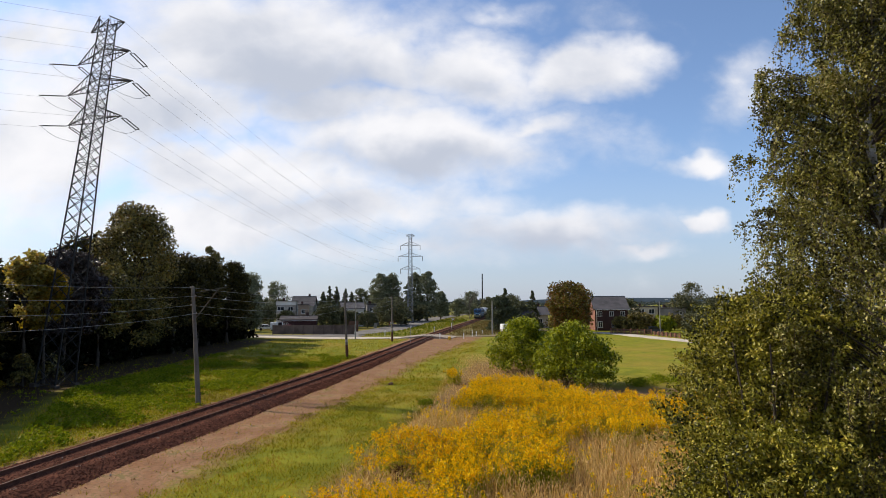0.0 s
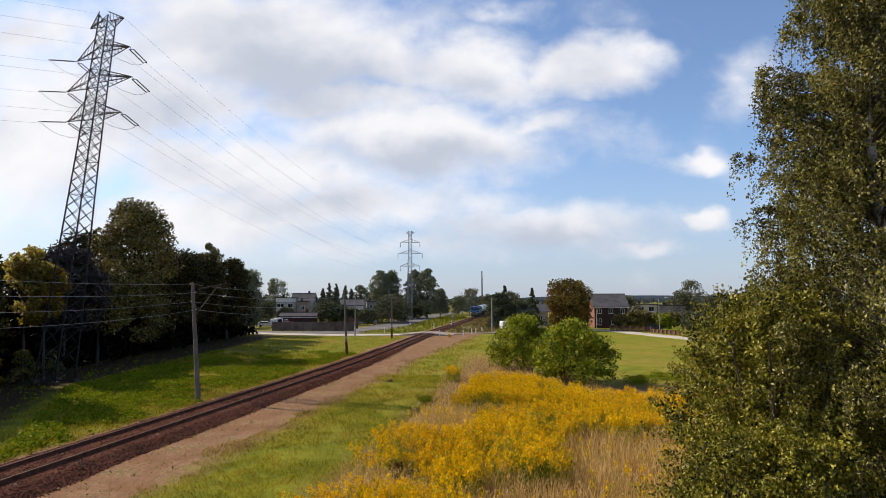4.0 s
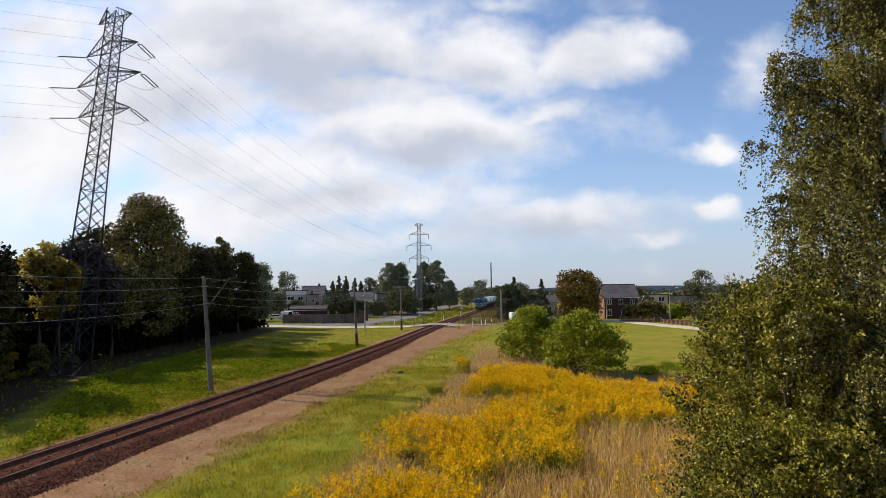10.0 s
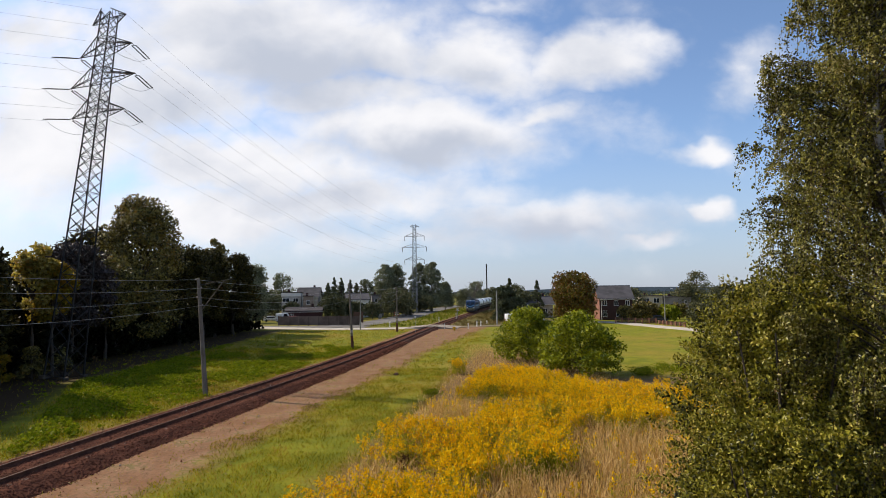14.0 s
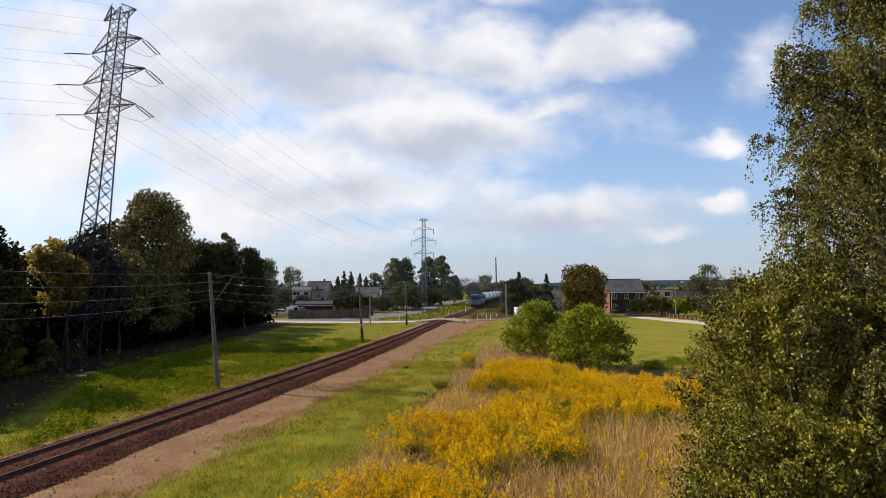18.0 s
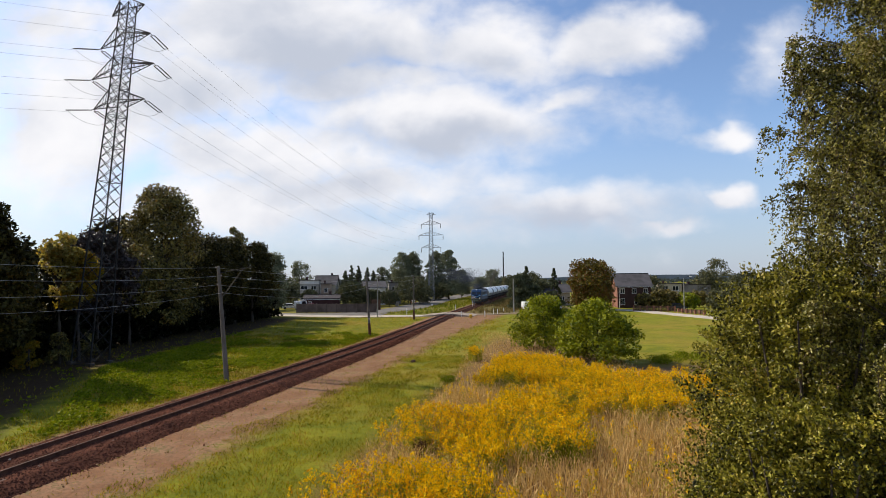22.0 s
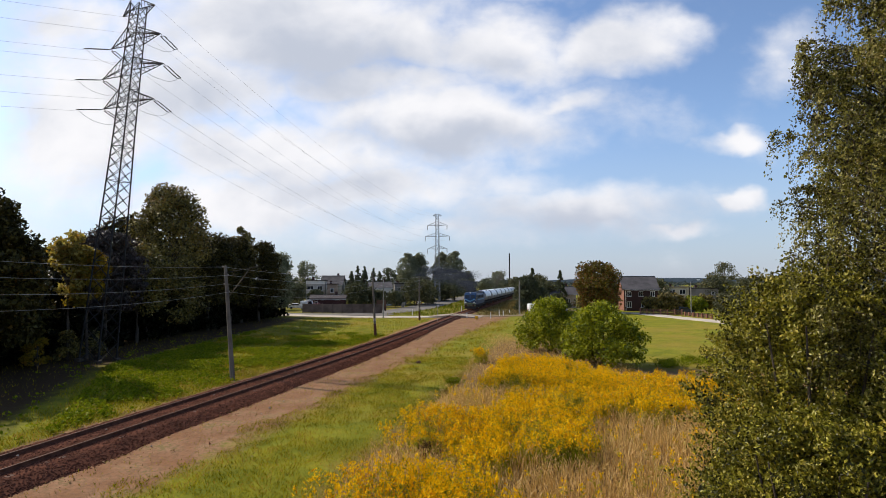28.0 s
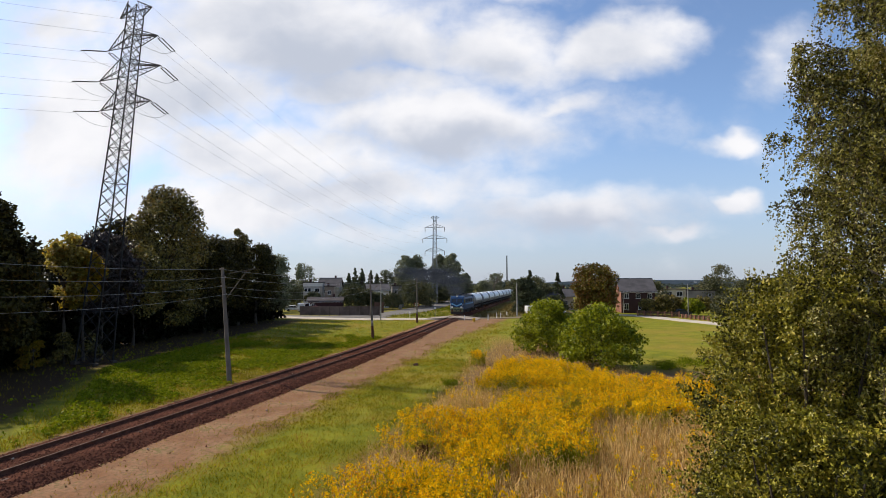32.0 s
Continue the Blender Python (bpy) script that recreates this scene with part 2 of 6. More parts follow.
MEADOW = ground_material()
ASPHALT = surface("worn_asphalt", (0.19, 0.175, 0.155), 0.9, 0.2, 0.3, 12, 0.2, second=(0.12, 0.11, 0.10), spec=0.1)
PALE_ROAD = surface("pale_concrete_road", (0.50, 0.44, 0.36), 0.9, 0.2, 0.4, 9, 0.2, second=(0.36, 0.31, 0.26), spec=0.1)
WORN_ROAD = surface("worn_crossing_concrete", (0.33, 0.28, 0.225), 0.9, 0.2, 0.5, 9, 0.2, second=(0.21, 0.17, 0.13), spec=0.1)
BALLAST = surface("rusty_ballast", (0.108, 0.042, 0.025), 0.95, 0.75, 0.8, 16, 1.0, second=(0.064, 0.027, 0.017), spec=0.03)
STONE = surface("ballast_stone", (0.165, 0.066, 0.040), 0.95, 0.25, 1.5, 14, 0.2, second=(0.085, 0.035, 0.023), island=0.55, spec=0.03)
PALE_STONE = surface("pale_stone", (0.36, 0.31, 0.26), 0.95, 0.2, 3, 14, 0.2, island=0.3, spec=0.1)
DIRT_ROAD = surface("brown_dirt_track", (0.21, 0.15, 0.095), 0.95, 0.25, 0.4, 9, 0.3, second=(0.15, 0.125, 0.06))
RAIL_RUST = surface("rusty_rail_steel", (0.115, 0.052, 0.034), 0.9, 0.3, 3, 40, 0.2, spec=0.1)
RAIL_TOP = surface("worn_rail_head", (0.13, 0.075, 0.058), 0.75, 0.2, 3, 40, 0.05, metal=0.1)
SLEEPER = surface("tarred_wood_sleeper", (0.13, 0.068, 0.048), 0.9, 0.3, 3, 30, 0.4, thing=0.25)
GALVANISED = surface("weathered_galvanised_steel", (0.036, 0.034, 0.034), 0.7, 0.2, 1.0, 20, 0.05, metal=0.1, spec=0.12)
DULL_STEEL = surface("far_galvanised_steel", (0.22, 0.235, 0.26), 0.65, 0.2, 1.0, 20, 0.05, metal=0.2)
CERAMIC = surface("brown_glazed_ceramic", (0.07, 0.06, 0.055), 0.3, 0.1, 3, 30, 0.0, spec=0.5)
CABLE = surface("aluminium_cable", (0.50, 0.50, 0.52), 0.6, 0.1, 1, 10, 0.0, metal=0.1)
WIRE = surface("bright_telegraph_wire", (0.42, 0.42, 0.40), 0.5, 0.1, 1, 10, 0.0, metal=0.3)
CONCRETE = surface("grey_weathered_concrete", (0.30, 0.285, 0.26), 0.95, 0.2, 1.0, 25, 0.3, second=(0.19, 0.18, 0.165))
OLD_WOOD = surface("grey_weathered_wood", (0.16, 0.138, 0.115), 0.95, 0.3, 0.8, 30, 0.4, second=(0.09, 0.076, 0.062))
BARK = surface("dark_bark", (0.075, 0.058, 0.045), 0.95, 0.35, 2, 18, 0.6)
PALE_BARK = surface("pale_birch_bark", (0.50, 0.47, 0.42), 0.9, 0.25, 3, 14, 0.3, second=(0.10, 0.085, 0.07))
TWIG = surface("brown_twig", (0.10, 0.065, 0.045), 0.9, 0.2, 4, 20, 0.2)
BIRCH_LEAF = foliage("birch_leaf", (0.010, 0.011, 0.002), (0.245, 0.225, 0.034), (0.46, 0.39, 0.14), 0.10, 0.20, 0.28, 1.1)
SHRUB_LEAF = foliage("glossy_shrub_leaf", (0.014, 0.016, 0.002), (0.31, 0.28, 0.026), (0.46, 0.37, 0.07), 0.10, 0.22, 0.25, 1.2)
BUSH_LEAF = foliage("fresh_green_leaf", (0.085, 0.115, 0.006), (0.34, 0.35, 0.014), None, 0, 0.26, 0.2, 0.9)
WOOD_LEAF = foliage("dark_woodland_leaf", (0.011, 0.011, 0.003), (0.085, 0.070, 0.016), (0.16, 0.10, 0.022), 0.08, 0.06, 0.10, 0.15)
TURNING_LEAF = foliage("turning_yellow_leaf", (0.13, 0.10, 0.012), (0.36, 0.25, 0.022), (0.38, 0.20, 0.02), 0.22, 0.45, 0.15, 0.3)
PALE_YELLOW_LEAF = foliage("pale_yellow_leaf", (0.17, 0.13, 0.03), (0.42, 0.34, 0.10), (0.38, 0.23, 0.05), 0.2, 0.5, 0.2, 0.5)
PURPLE_LEAF = foliage("dark_purple_leaf", (0.018, 0.013, 0.012), (0.065, 0.045, 0.04), None, 0, 0.06, 0.35, 0.3)
MAPLE_LEAF = foliage("half_turned_maple_leaf", (0.065, 0.052, 0.012), (0.20, 0.155, 0.02), (0.18, 0.08, 0.02), 0.42, 0.25, 0.2, 0.12)
OLIVE_LEAF = foliage("olive_brown_woodland_leaf", (0.036, 0.032, 0.008), (0.26, 0.205, 0.050), (0.26, 0.15, 0.03), 0.10, 0.10, 0.25, 0.2)
POPLAR_LEAF = foliage("grey_green_poplar_leaf", (0.105, 0.115, 0.072), (0.25, 0.26, 0.155), None, 0, 0.12, 0.10, 0.15)
# near-black leaf colour that holds the deep shade inside the wood
SHADE_LEAF = foliage("wood_shade_leaf", (0.004, 0.005, 0.002), (0.012, 0.012, 0.004), None, 0, 0.05, 0.03, 0.4)
# leaf and needle colours lifted for the haze of the middle distance
GARDEN_LEAF = foliage("hazed_garden_leaf", (0.062, 0.068, 0.040), (0.165, 0.160, 0.084), (0.20, 0.15, 0.06), 0.06, 0.12, 0.03, 0.2)
NEEDLE = foliage("dark_conifer_needle", (0.066, 0.076, 0.048), (0.140, 0.152, 0.084), None, 0, 0.15, 0.03, 0.2)
# bluish distance haze is mixed into this leaf colour
FAR_WOOD = foliage("hazed_far_woodland", (0.040, 0.052, 0.050), (0.070, 0.085, 0.078), None, 0, 0.15, 0.1, 0.02)
GRASS_BLADE = foliage("grass_blade", (0.110, 0.108, 0.006), (0.36, 0.30, 0.012), (0.38, 0.23, 0.055), 0.25, 0.30, 0.0, 0.55)
WEED_LEAF = foliage("weed_leaf", (0.09, 0.13, 0.005), (0.25, 0.27, 0.014), None, 0, 0.30, 0.02, 0.4)
GOLD_STEM = foliage("goldenrod_leaf_and_stem", (0.16, 0.175, 0.010), (0.50, 0.44, 0.04), (0.42, 0.24, 0.06), 0.14, 0.3, 0.05, 0.5)
GOLD_BLOOM = foliage("goldenrod_bloom", (0.68, 0.40, 0.004), (0.97, 0.63, 0.016), (0.64, 0.29, 0.012), 0.16, 0.25, 0.0, 0.45)
DRY_GRASS = foliage("dry_grass_stalk", (0.42, 0.25, 0.085), (0.80, 0.56, 0.26), (0.34, 0.22, 0.06), 0.2, 0.28, 0.05, 0.6)

VERGE_GRASS = foliage("dry_verge_growth", (0.11, 0.080, 0.030), (0.27, 0.20, 0.085), (0.10, 0.105, 0.03), 0.25, 0.2, 0.0, 0.15)
BANK_GRASS = foliage("rank_bank_grass", (0.09, 0.115, 0.010), (0.21, 0.215, 0.022), (0.32, 0.25, 0.04), 0.15, 0.25, 0.0, 0.1)
DOCK = foliage("withered_dock", (0.030, 0.018, 0.010), (0.13, 0.06, 0.03), None, 0, 0.1, 0.05, 0.8)
DEAD_TURF = foliage("dead_turf", (0.20, 0.115, 0.06), (0.40, 0.27, 0.16), (0.20, 0.18, 0.03), 0.25, 0.2, 0.05, 0.5)
CLOD = foliage("clod_and_straw", (0.17, 0.105, 0.06), (0.36, 0.25, 0.15), (0.20, 0.17, 0.04), 0.15, 0.2, 0.0, 0.6)


# ---- mesh helpers ----
class Geo:
    """Collects vertices and faces of one mesh."""

    def __init__(self):
        self.v, self.f = [], []

    def add(self, verts, faces):
        n = len(self.v)
        self.v.extend(tuple(p) for p in verts)
        self.f.extend(tuple(i + n for i in face) for face in faces)
        return self

    def box(self, x, y, z, sx, sy, sz, turn=None):
        """A box round the middle (x, y, z)."""
        m = turn.to_3x3() if turn else Matrix.Identity(3)
        corners = [Vector((x, y, z)) + m @ Vector((a * sx / 2, b * sy / 2, c * sz / 2)) for a in (-1, 1) for b in (-1, 1) for c in (-1, 1)]
        return self.add(corners, [(0, 1, 3, 2), (4, 6, 7, 5), (0, 4, 5, 1), (2, 3, 7, 6), (0, 2, 6, 4), (1, 5, 7, 3)])

    def tube(self, points, radii, sides=6, caps=True):
        points = [Vector(p) for p in points]
        if isinstance(radii, (int, float)):
            radii = [radii] * len(points)
        rings = []
        for i, (p, r) in enumerate(zip(points, radii)):
            way = points[min(i + 1, len(points) - 1)] - points[max(i - 1, 0)]
            q = way.to_track_quat("Z", "Y")
            rings.append([p + q @ Vector((r * math.cos(k * math.tau / sides), r * math.sin(k * math.tau / sides), 0)) for k in range(sides)])
        faces = [(i * sides + k, i * sides + (k + 1) % sides, (i + 1) * sides + (k + 1) % sides, (i + 1) * sides + k) for i in range(len(points) - 1) for k in range(sides)]
        if caps:
            last = (len(points) - 1) * sides
            faces += [tuple(range(sides - 1, -1, -1)), tuple(range(last, last + sides))]
        return self.add([p for ring in rings for p in ring], faces)

    def lathe(self, profile, sides=16, m=None):
        """Turns (radius, height) pairs round the z axis, then applies m."""
        m = m or Matrix.Identity(4)
        verts = [m @ Vector((r * math.cos(k * math.tau / sides), r * math.sin(k * math.tau / sides), z)) for r, z in profile for k in range(sides)]
        faces = [(i * sides + k, i * sides + (k + 1) % sides, (i + 1) * sides + (k + 1) % sides, (i + 1) * sides + k) for i in range(len(profile) - 1) for k in range(sides)]
        last = (len(profile) - 1) * sides
        faces += [tuple(range(sides - 1, -1, -1)), tuple(range(last, last + sides))]
        return self.add(verts, faces)

    def prism(self, outline, axis, low, high):
        """Pushes a flat outline of (a, b) pairs along an axis from low to high."""
        put = {"x": lambda a, b, c: (c, a, b), "y": lambda a, b, c: (a, c, b), "z": lambda a, b, c: (a, b, c)}[axis]
        n = len(outline)
        verts = [put(a, b, c) for c in (low, high) for a, b in outline]
        faces = [tuple(range(n - 1, -1, -1)), tuple(range(n, 2 * n))] + [(i, (i + 1) % n, n + (i + 1) % n, n + i) for i in range(n)]
        return self.add(verts, faces)

    def mesh(self, name, smooth_shaded=False):
        me = bpy.data.meshes.new(name)
        me.from_pydata(self.v, [], self.f)
        bm = bmesh.new()
        bm.from_mesh(me)
        bmesh.ops.recalc_face_normals(bm, faces=bm.faces)
        bm.to_mesh(me)
        bm.free()
        if smooth_shaded:
            me.shade_smooth()
        return me


def part(name, geo, material, parent=None, label="", rounded=False, bevel=0.0):
    """Links a mesh (or a Geo) as one object under a thing or a part."""
    me = geo.mesh(name, rounded) if isinstance(geo, Geo) else geo
    if not me.materials:
        me.materials.append(material)
    ob = new(name, me)
    ob.parent = parent
    if bevel:
        mod = ob.modifiers.new("bevel", "BEVEL")
        mod.width, mod.segments, mod.limit_method = bevel, 2, "ANGLE"
    return tagged(ob, label) if label else ob


def empty(name, x=0.0, y=0.0, z=0.0, rz=0.0):
    ob = new(name)
    ob.empty_display_size = 0.2
    ob.matrix_world = pose(x, y, z, 0, 0, rz)
    return ob


def quad_mesh(name, corners):
    """A mesh of loose quads from an (n, 4, 3) array."""
    me = bpy.data.meshes.new(name)
    n = len(corners)
    me.from_pydata(corners.reshape(-1, 3), [], np.arange(n * 4).reshape(n, 4))
    return me


def leaves(rng, centres, size, droop=0.0, spread=0.35, wide=0.6):
    """Leaf-shaped quads with random turns at the given centres. droop tips them to hang down."""
    n = len(centres)
    along = rng.normal(size=(n, 3))
    along[:, 2] -= droop * 2.0
    along /= np.linalg.norm(along, axis=1, keepdims=True) + 1e-9
    side = np.cross(along, rng.normal(size=(n, 3)))
    side /= np.linalg.norm(side, axis=1, keepdims=True) + 1e-9
    s = (size * (1 + spread * rng.uniform(-1, 1, n)))[:, None]
    bent = np.cross(along, side) * s * 0.12
    return np.stack([centres - along * s / 2, centres + side * s * wide / 2 + bent, centres + along * s / 2, centres - side * s * wide / 2 + bent], 1)


def clumps(rng, centres, radii, per, flat=0.75):
    """Points gathered in soft balls, denser to their outside."""
    n = len(centres)
    d = rng.normal(size=(n, per, 3))
    d /= np.linalg.norm(d, axis=2, keepdims=True)
    d *= rng.uniform(0.25, 1.0, (n, per, 1)) ** 0.5
    d[:, :, 2] *= flat
    return (centres[:, None, :] + d * np.asarray(radii)[:, None, None]).reshape(-1, 3)


def tree(name, label, category, x, y, height, radius, base, leaf_mat, seed, balls=60, per=90, leaf=0.28, ball=0.17, shape="round", bark=None, lean=0.0, group="", floor=0.0):
    """A tapered trunk with limbs and a ragged crown of many clumps of leaves."""
    rng = np.random.default_rng(seed)
    top = empty(name, x, y, floor)
    bark = bark or BARK
    wood = Geo()
    bend = [(lean * h * h / height + 0.12 * math.sin(h * 0.7 + seed), 0.12 * math.cos(h * 0.9 + seed), h) for h in np.linspace(-0.1, height * 0.92, 7)]
    r0 = max(0.08, height * 0.016)
    wood.tube(bend, [r0 * (1.25 if i == 0 else 1 - 0.14 * i) for i in range(7)], 7)
    centres = []
    for _ in range(balls):
        h = rng.uniform(0, 1)
        if shape == "round":
            h = rng.uniform(0, 1) ** 0.8
            reach = radius * math.sqrt(max(0.03, 1 - ((h - 0.42) / 0.62) ** 2))
        elif shape == "poplar":
            reach = radius * (0.55 + 0.6 * math.sin(math.pi * min(1, h * 0.8 + 0.12))) * (1 if h < 0.85 else 0.7)
        elif shape == "conifer":
            reach = radius * (1.02 - h)
        else:
            reach = radius * math.sqrt(max(0.03, 1 - h ** 2.4))
        a, out = rng.uniform(0, math.tau), reach * math.sqrt(rng.uniform(0.15, 1)) * rng.uniform(0.82, 1.12)
        z = base + h * (height - base)
        centres.append((lean * z * z / height + out * math.cos(a), out * math.sin(a), z))
    centres = np.array(centres)
    part("trunk", wood, bark, top)
    limbs = Geo()
    for c in centres[:: max(1, balls // 14)]:
        start = Vector((lean * c[2] * 0.4, 0, max(base * 0.7, c[2] * 0.62)))
        end = Vector(c)
        limbs.tube([start, start.lerp(end, 0.5) + Vector((0, 0, 0.05 * height)), end], [r0 * 0.4, r0 * 0.25, r0 * 0.08], 5)
    part("branch_frame", limbs, bark, top)
    slim = np.clip(1.1 - (centres[:, 2] - base) / (height - base), 0.2, 1.0) if shape == "conifer" else 1.0
    spots = clumps(rng, centres, radius * ball * 2 * rng.uniform(0.6, 1.25, balls) * slim, per)
    spots = spots[spots[:, 2] > 0.15]
    part("crown", quad_mesh("crown", leaves(rng, spots, leaf)), leaf_mat, top)
    return tagged(top, label, category, group)


# ---- ground, roads and track bed ----
def ground():
    xs = sorted({*np.arange(-60, 60.1, 1.5).tolist(), *np.linspace(-400, -70, 12).tolist(), *np.linspace(70, 400, 12).tolist(), -3000, -1600, -800, 800, 1600, 3000})
    ys = sorted({*np.arange(4, 130.1, 1.5).tolist(), *np.linspace(140, 600, 20).tolist(), -300, -80, -30, -10, 900, 1500, 2500, 4200})
    verts = [(x, y, -0.06 + 0.06 * noise.noise((x * 0.21, y * 0.21, 3.0)) if -62 < x < 62 and 0 < y < 132 else -0.06) for y in ys for x in xs]
    n = len(xs)
    faces = [(j * n + i, j * n + i + 1, (j + 1) * n + i + 1, (j + 1) * n + i) for j in range(len(ys) - 1) for i in range(n - 1)]
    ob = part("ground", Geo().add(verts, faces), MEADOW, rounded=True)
    return tagged(ob, "mown green meadow with worn earth and dry weeds", "ground", kind="structure")


def ribbon(name, label, points, width, material, z=0.02, thick=0.25, steps=12):
    """A road along a smooth line through a few points, as a slab with sides."""
    p = [Vector((*q, 0)) for q in points]
    p = [2 * p[0] - p[1], *p, 2 * p[-1] - p[-2]]
    line = []
    for i in range(1, len(p) - 2):
        for k in range(steps):
            t = k / steps
            line.append(0.5 * (2 * p[i] + (p[i + 1] - p[i - 1]) * t + (2 * p[i - 1] - 5 * p[i] + 4 * p[i + 1] - p[i + 2]) * t * t + (3 * p[i] - p[i - 1] - 3 * p[i + 1] + p[i + 2]) * t ** 3))
    line.append(p[-2])
    geo, verts = Geo(), []
    for i, c in enumerate(line):
        way = (line[min(i + 1, len(line) - 1)] - line[max(i - 1, 0)]).normalized()
        side = Vector((way.y, -way.x, 0)) * width / 2 * (1 + 0.05 * noise.noise(c * 0.3))
        verts += [c - side + Vector((0, 0, z)), c + side + Vector((0, 0, z)), c - side - Vector((0, 0, thick)), c + side - Vector((0, 0, thick))]
    faces = []
    for i in range(len(line) - 1):
        a, b = 4 * i, 4 * i + 4
        faces += [(a, a + 1, b + 1, b), (a, b, b + 2, a + 2), (a + 1, a + 3, b + 3, b + 1)]
    geo.add(verts, faces)
    return tagged(part(name, geo, material), label, "road", kind="structure")


def along_track(offset, y, z):
    """A place beside the track: offset to its right, at the height z."""
    s = (track_x(y + 0.5) - track_x(y - 0.5))
    k = 1 / math.hypot(1, s)
    return Vector((track_x(y) + offset * k, y - offset * s * k, z))


def track_angle(y):
    return -math.degrees(math.atan2(track_x(y + 1) - track_x(y - 1), 2))


def bed_width(y):
    """The stone shoulder is broad close by and grown over further on."""
    return float(np.interp(y, (40, 75), (1.0, 0.74)))


def track_bed():
    ys = [*np.arange(-30, 120, 2.0), *np.arange(120, 420, 10.0)]
    section = ((-2.6, -0.1), (-1.5, 0.225), (-0.72, 0.245), (0.72, 0.245), (1.5, 0.225), (2.45, -0.1))
    verts = [along_track(o * (1 if abs(o) < 1.4 else bed_width(y)), y, z) for y in ys for o, z in section]
    n = len(section)
    faces = [(j * n + i, j * n + i + 1, (j + 1) * n + i + 1, (j + 1) * n + i) for j in range(len(ys) - 1) for i in range(n - 1)]
    return tagged(part("ballast_bed", Geo().add(verts, faces), BALLAST), "rust-brown crushed stone bed under the railway track", "ballast", kind="structure")


def railway_track():
    top = tagged(empty("railway_track"), "single railway track of rusty rails on wooden sleepers", "railway track")
    ys = [*np.arange(-30, 130, 2.0), *np.arange(130, 420, 8.0)]
    profile = ((-0.075, 0.22), (0.075, 0.22), (0.02, 0.26), (0.02, 0.36), (0.036, 0.37), (0.036, 0.40), (-0.036, 0.40), (-0.036, 0.37), (-0.02, 0.36), (-0.02, 0.26))
    n = len(profile)
    for side in (-0.753, 0.753):
        verts = [along_track(side + o, y, z) for y in ys for o, z in profile]
        faces = [(j * n + i, j * n + (i + 1) % n, (j + 1) * n + (i + 1) % n, (j + 1) * n + i) for j in range(len(ys) - 1) for i in range(n)]
        rail = part("rail", Geo().add(verts, faces), RAIL_RUST, top)
        shine = Geo().add([along_track(side + o, y, 0.402) for y in ys for o in (-0.026, 0.026)], [(2 * j, 2 * j + 1, 2 * j + 3, 2 * j + 2) for j in range(len(ys) - 1)])
        part("running_surface", shine, RAIL_TOP, rail, "worn shiny rail head")
    me = Geo().box(0, 0, 0.165, 2.55, 0.25, 0.13).mesh("sleeper")
    me.materials.append(SLEEPER)
    rng = random.Random(5)
    far = Geo()
    for k in range(560):
        y = 12 + k * 0.66
        m = Matrix.Translation(along_track(rng.uniform(-0.03, 0.03), y, rng.uniform(-0.012, 0.008))) @ pose(0, 0, 0, 0, 0, track_angle(y) + rng.uniform(-1, 1))
        if k < 165:
            ob = new("sleeper", me)
            ob.parent = top
            ob.matrix_local = m
        else:
            far.add([m @ v.co for v in me.vertices], [tuple(f.vertices) for f in me.polygons])
    tagged(part("far_sleepers", far, SLEEPER, top), kind="stuff")
    return top


ground()
ribbon("road_crossing", "worn grey road up to the level crossing", ((-150, 150), (-80, 128), (-40, 114.5), (-18, 107), (3, 109.5)), 5.0, PALE_ROAD, 0.03)
ribbon("yard", "worn grey asphalt yard in front of the fence", ((-44, 118), (-30, 115.6), (-14, 113.5)), 7.0, ASPHALT, 0.012)
ribbon("dirt_track", "brown dirt track leaving the level crossing", ((2.6, 109.4), (12, 113), (22, 118), (34, 124)), 4.0, DIRT_ROAD, 0.025)
ribbon("lane", "pale lane in front of the brick house", ((33.5, 123.8), (40, 121), (43.5, 106), (49, 84), (60, 55)), 4.2, PALE_ROAD, 0.03)
ribbon("road_along_track", "grey asphalt road running beside the railway", ((-30, 112), (-20, 119), (-12, 138), (-8, 165), (-4, 200), (6, 260), (20, 330), (40, 420)), 9.0, ASPHALT, 0.02)
track_bed()
railway_track()


def crossing_deck():
    """Concrete planks between and beside the rails, and a ramp of worn asphalt on either side."""
    top = tagged(empty("crossing_deck"), "worn pale concrete planks of the level crossing", "level crossing")
    for k in range(5):
        y = 106.6 + 1.25 * k
        turn = pose(0, 0, 0, 0, 0, track_angle(y))
        for off, wide in ((-0.34, 0.64), (0.34, 0.64), (-1.16, 0.66), (1.16, 0.66)):
            c = along_track(off, y, 0.315)
            part("plank", Geo().box(*c, wide, 1.22, 0.15, turn), WORN_ROAD, top, bevel=0.015)
    for s in (-1, 1):
        section = ((1.5, 0.385), (1.5, -0.1), (5.2, -0.1), (5.2, 0.03))
        verts = [along_track(s * o, y, z) for y in (105.6, 112.4) for o, z in section]
        part("ramp", Geo().add(verts, [(0, 1, 2, 3), (7, 6, 5, 4), (0, 3, 7, 4), (3, 2, 6, 7), (1, 0, 4, 5), (2, 1, 5, 6)]), WORN_ROAD, top, "worn brown-grey ramp")
    return top


crossing_deck()


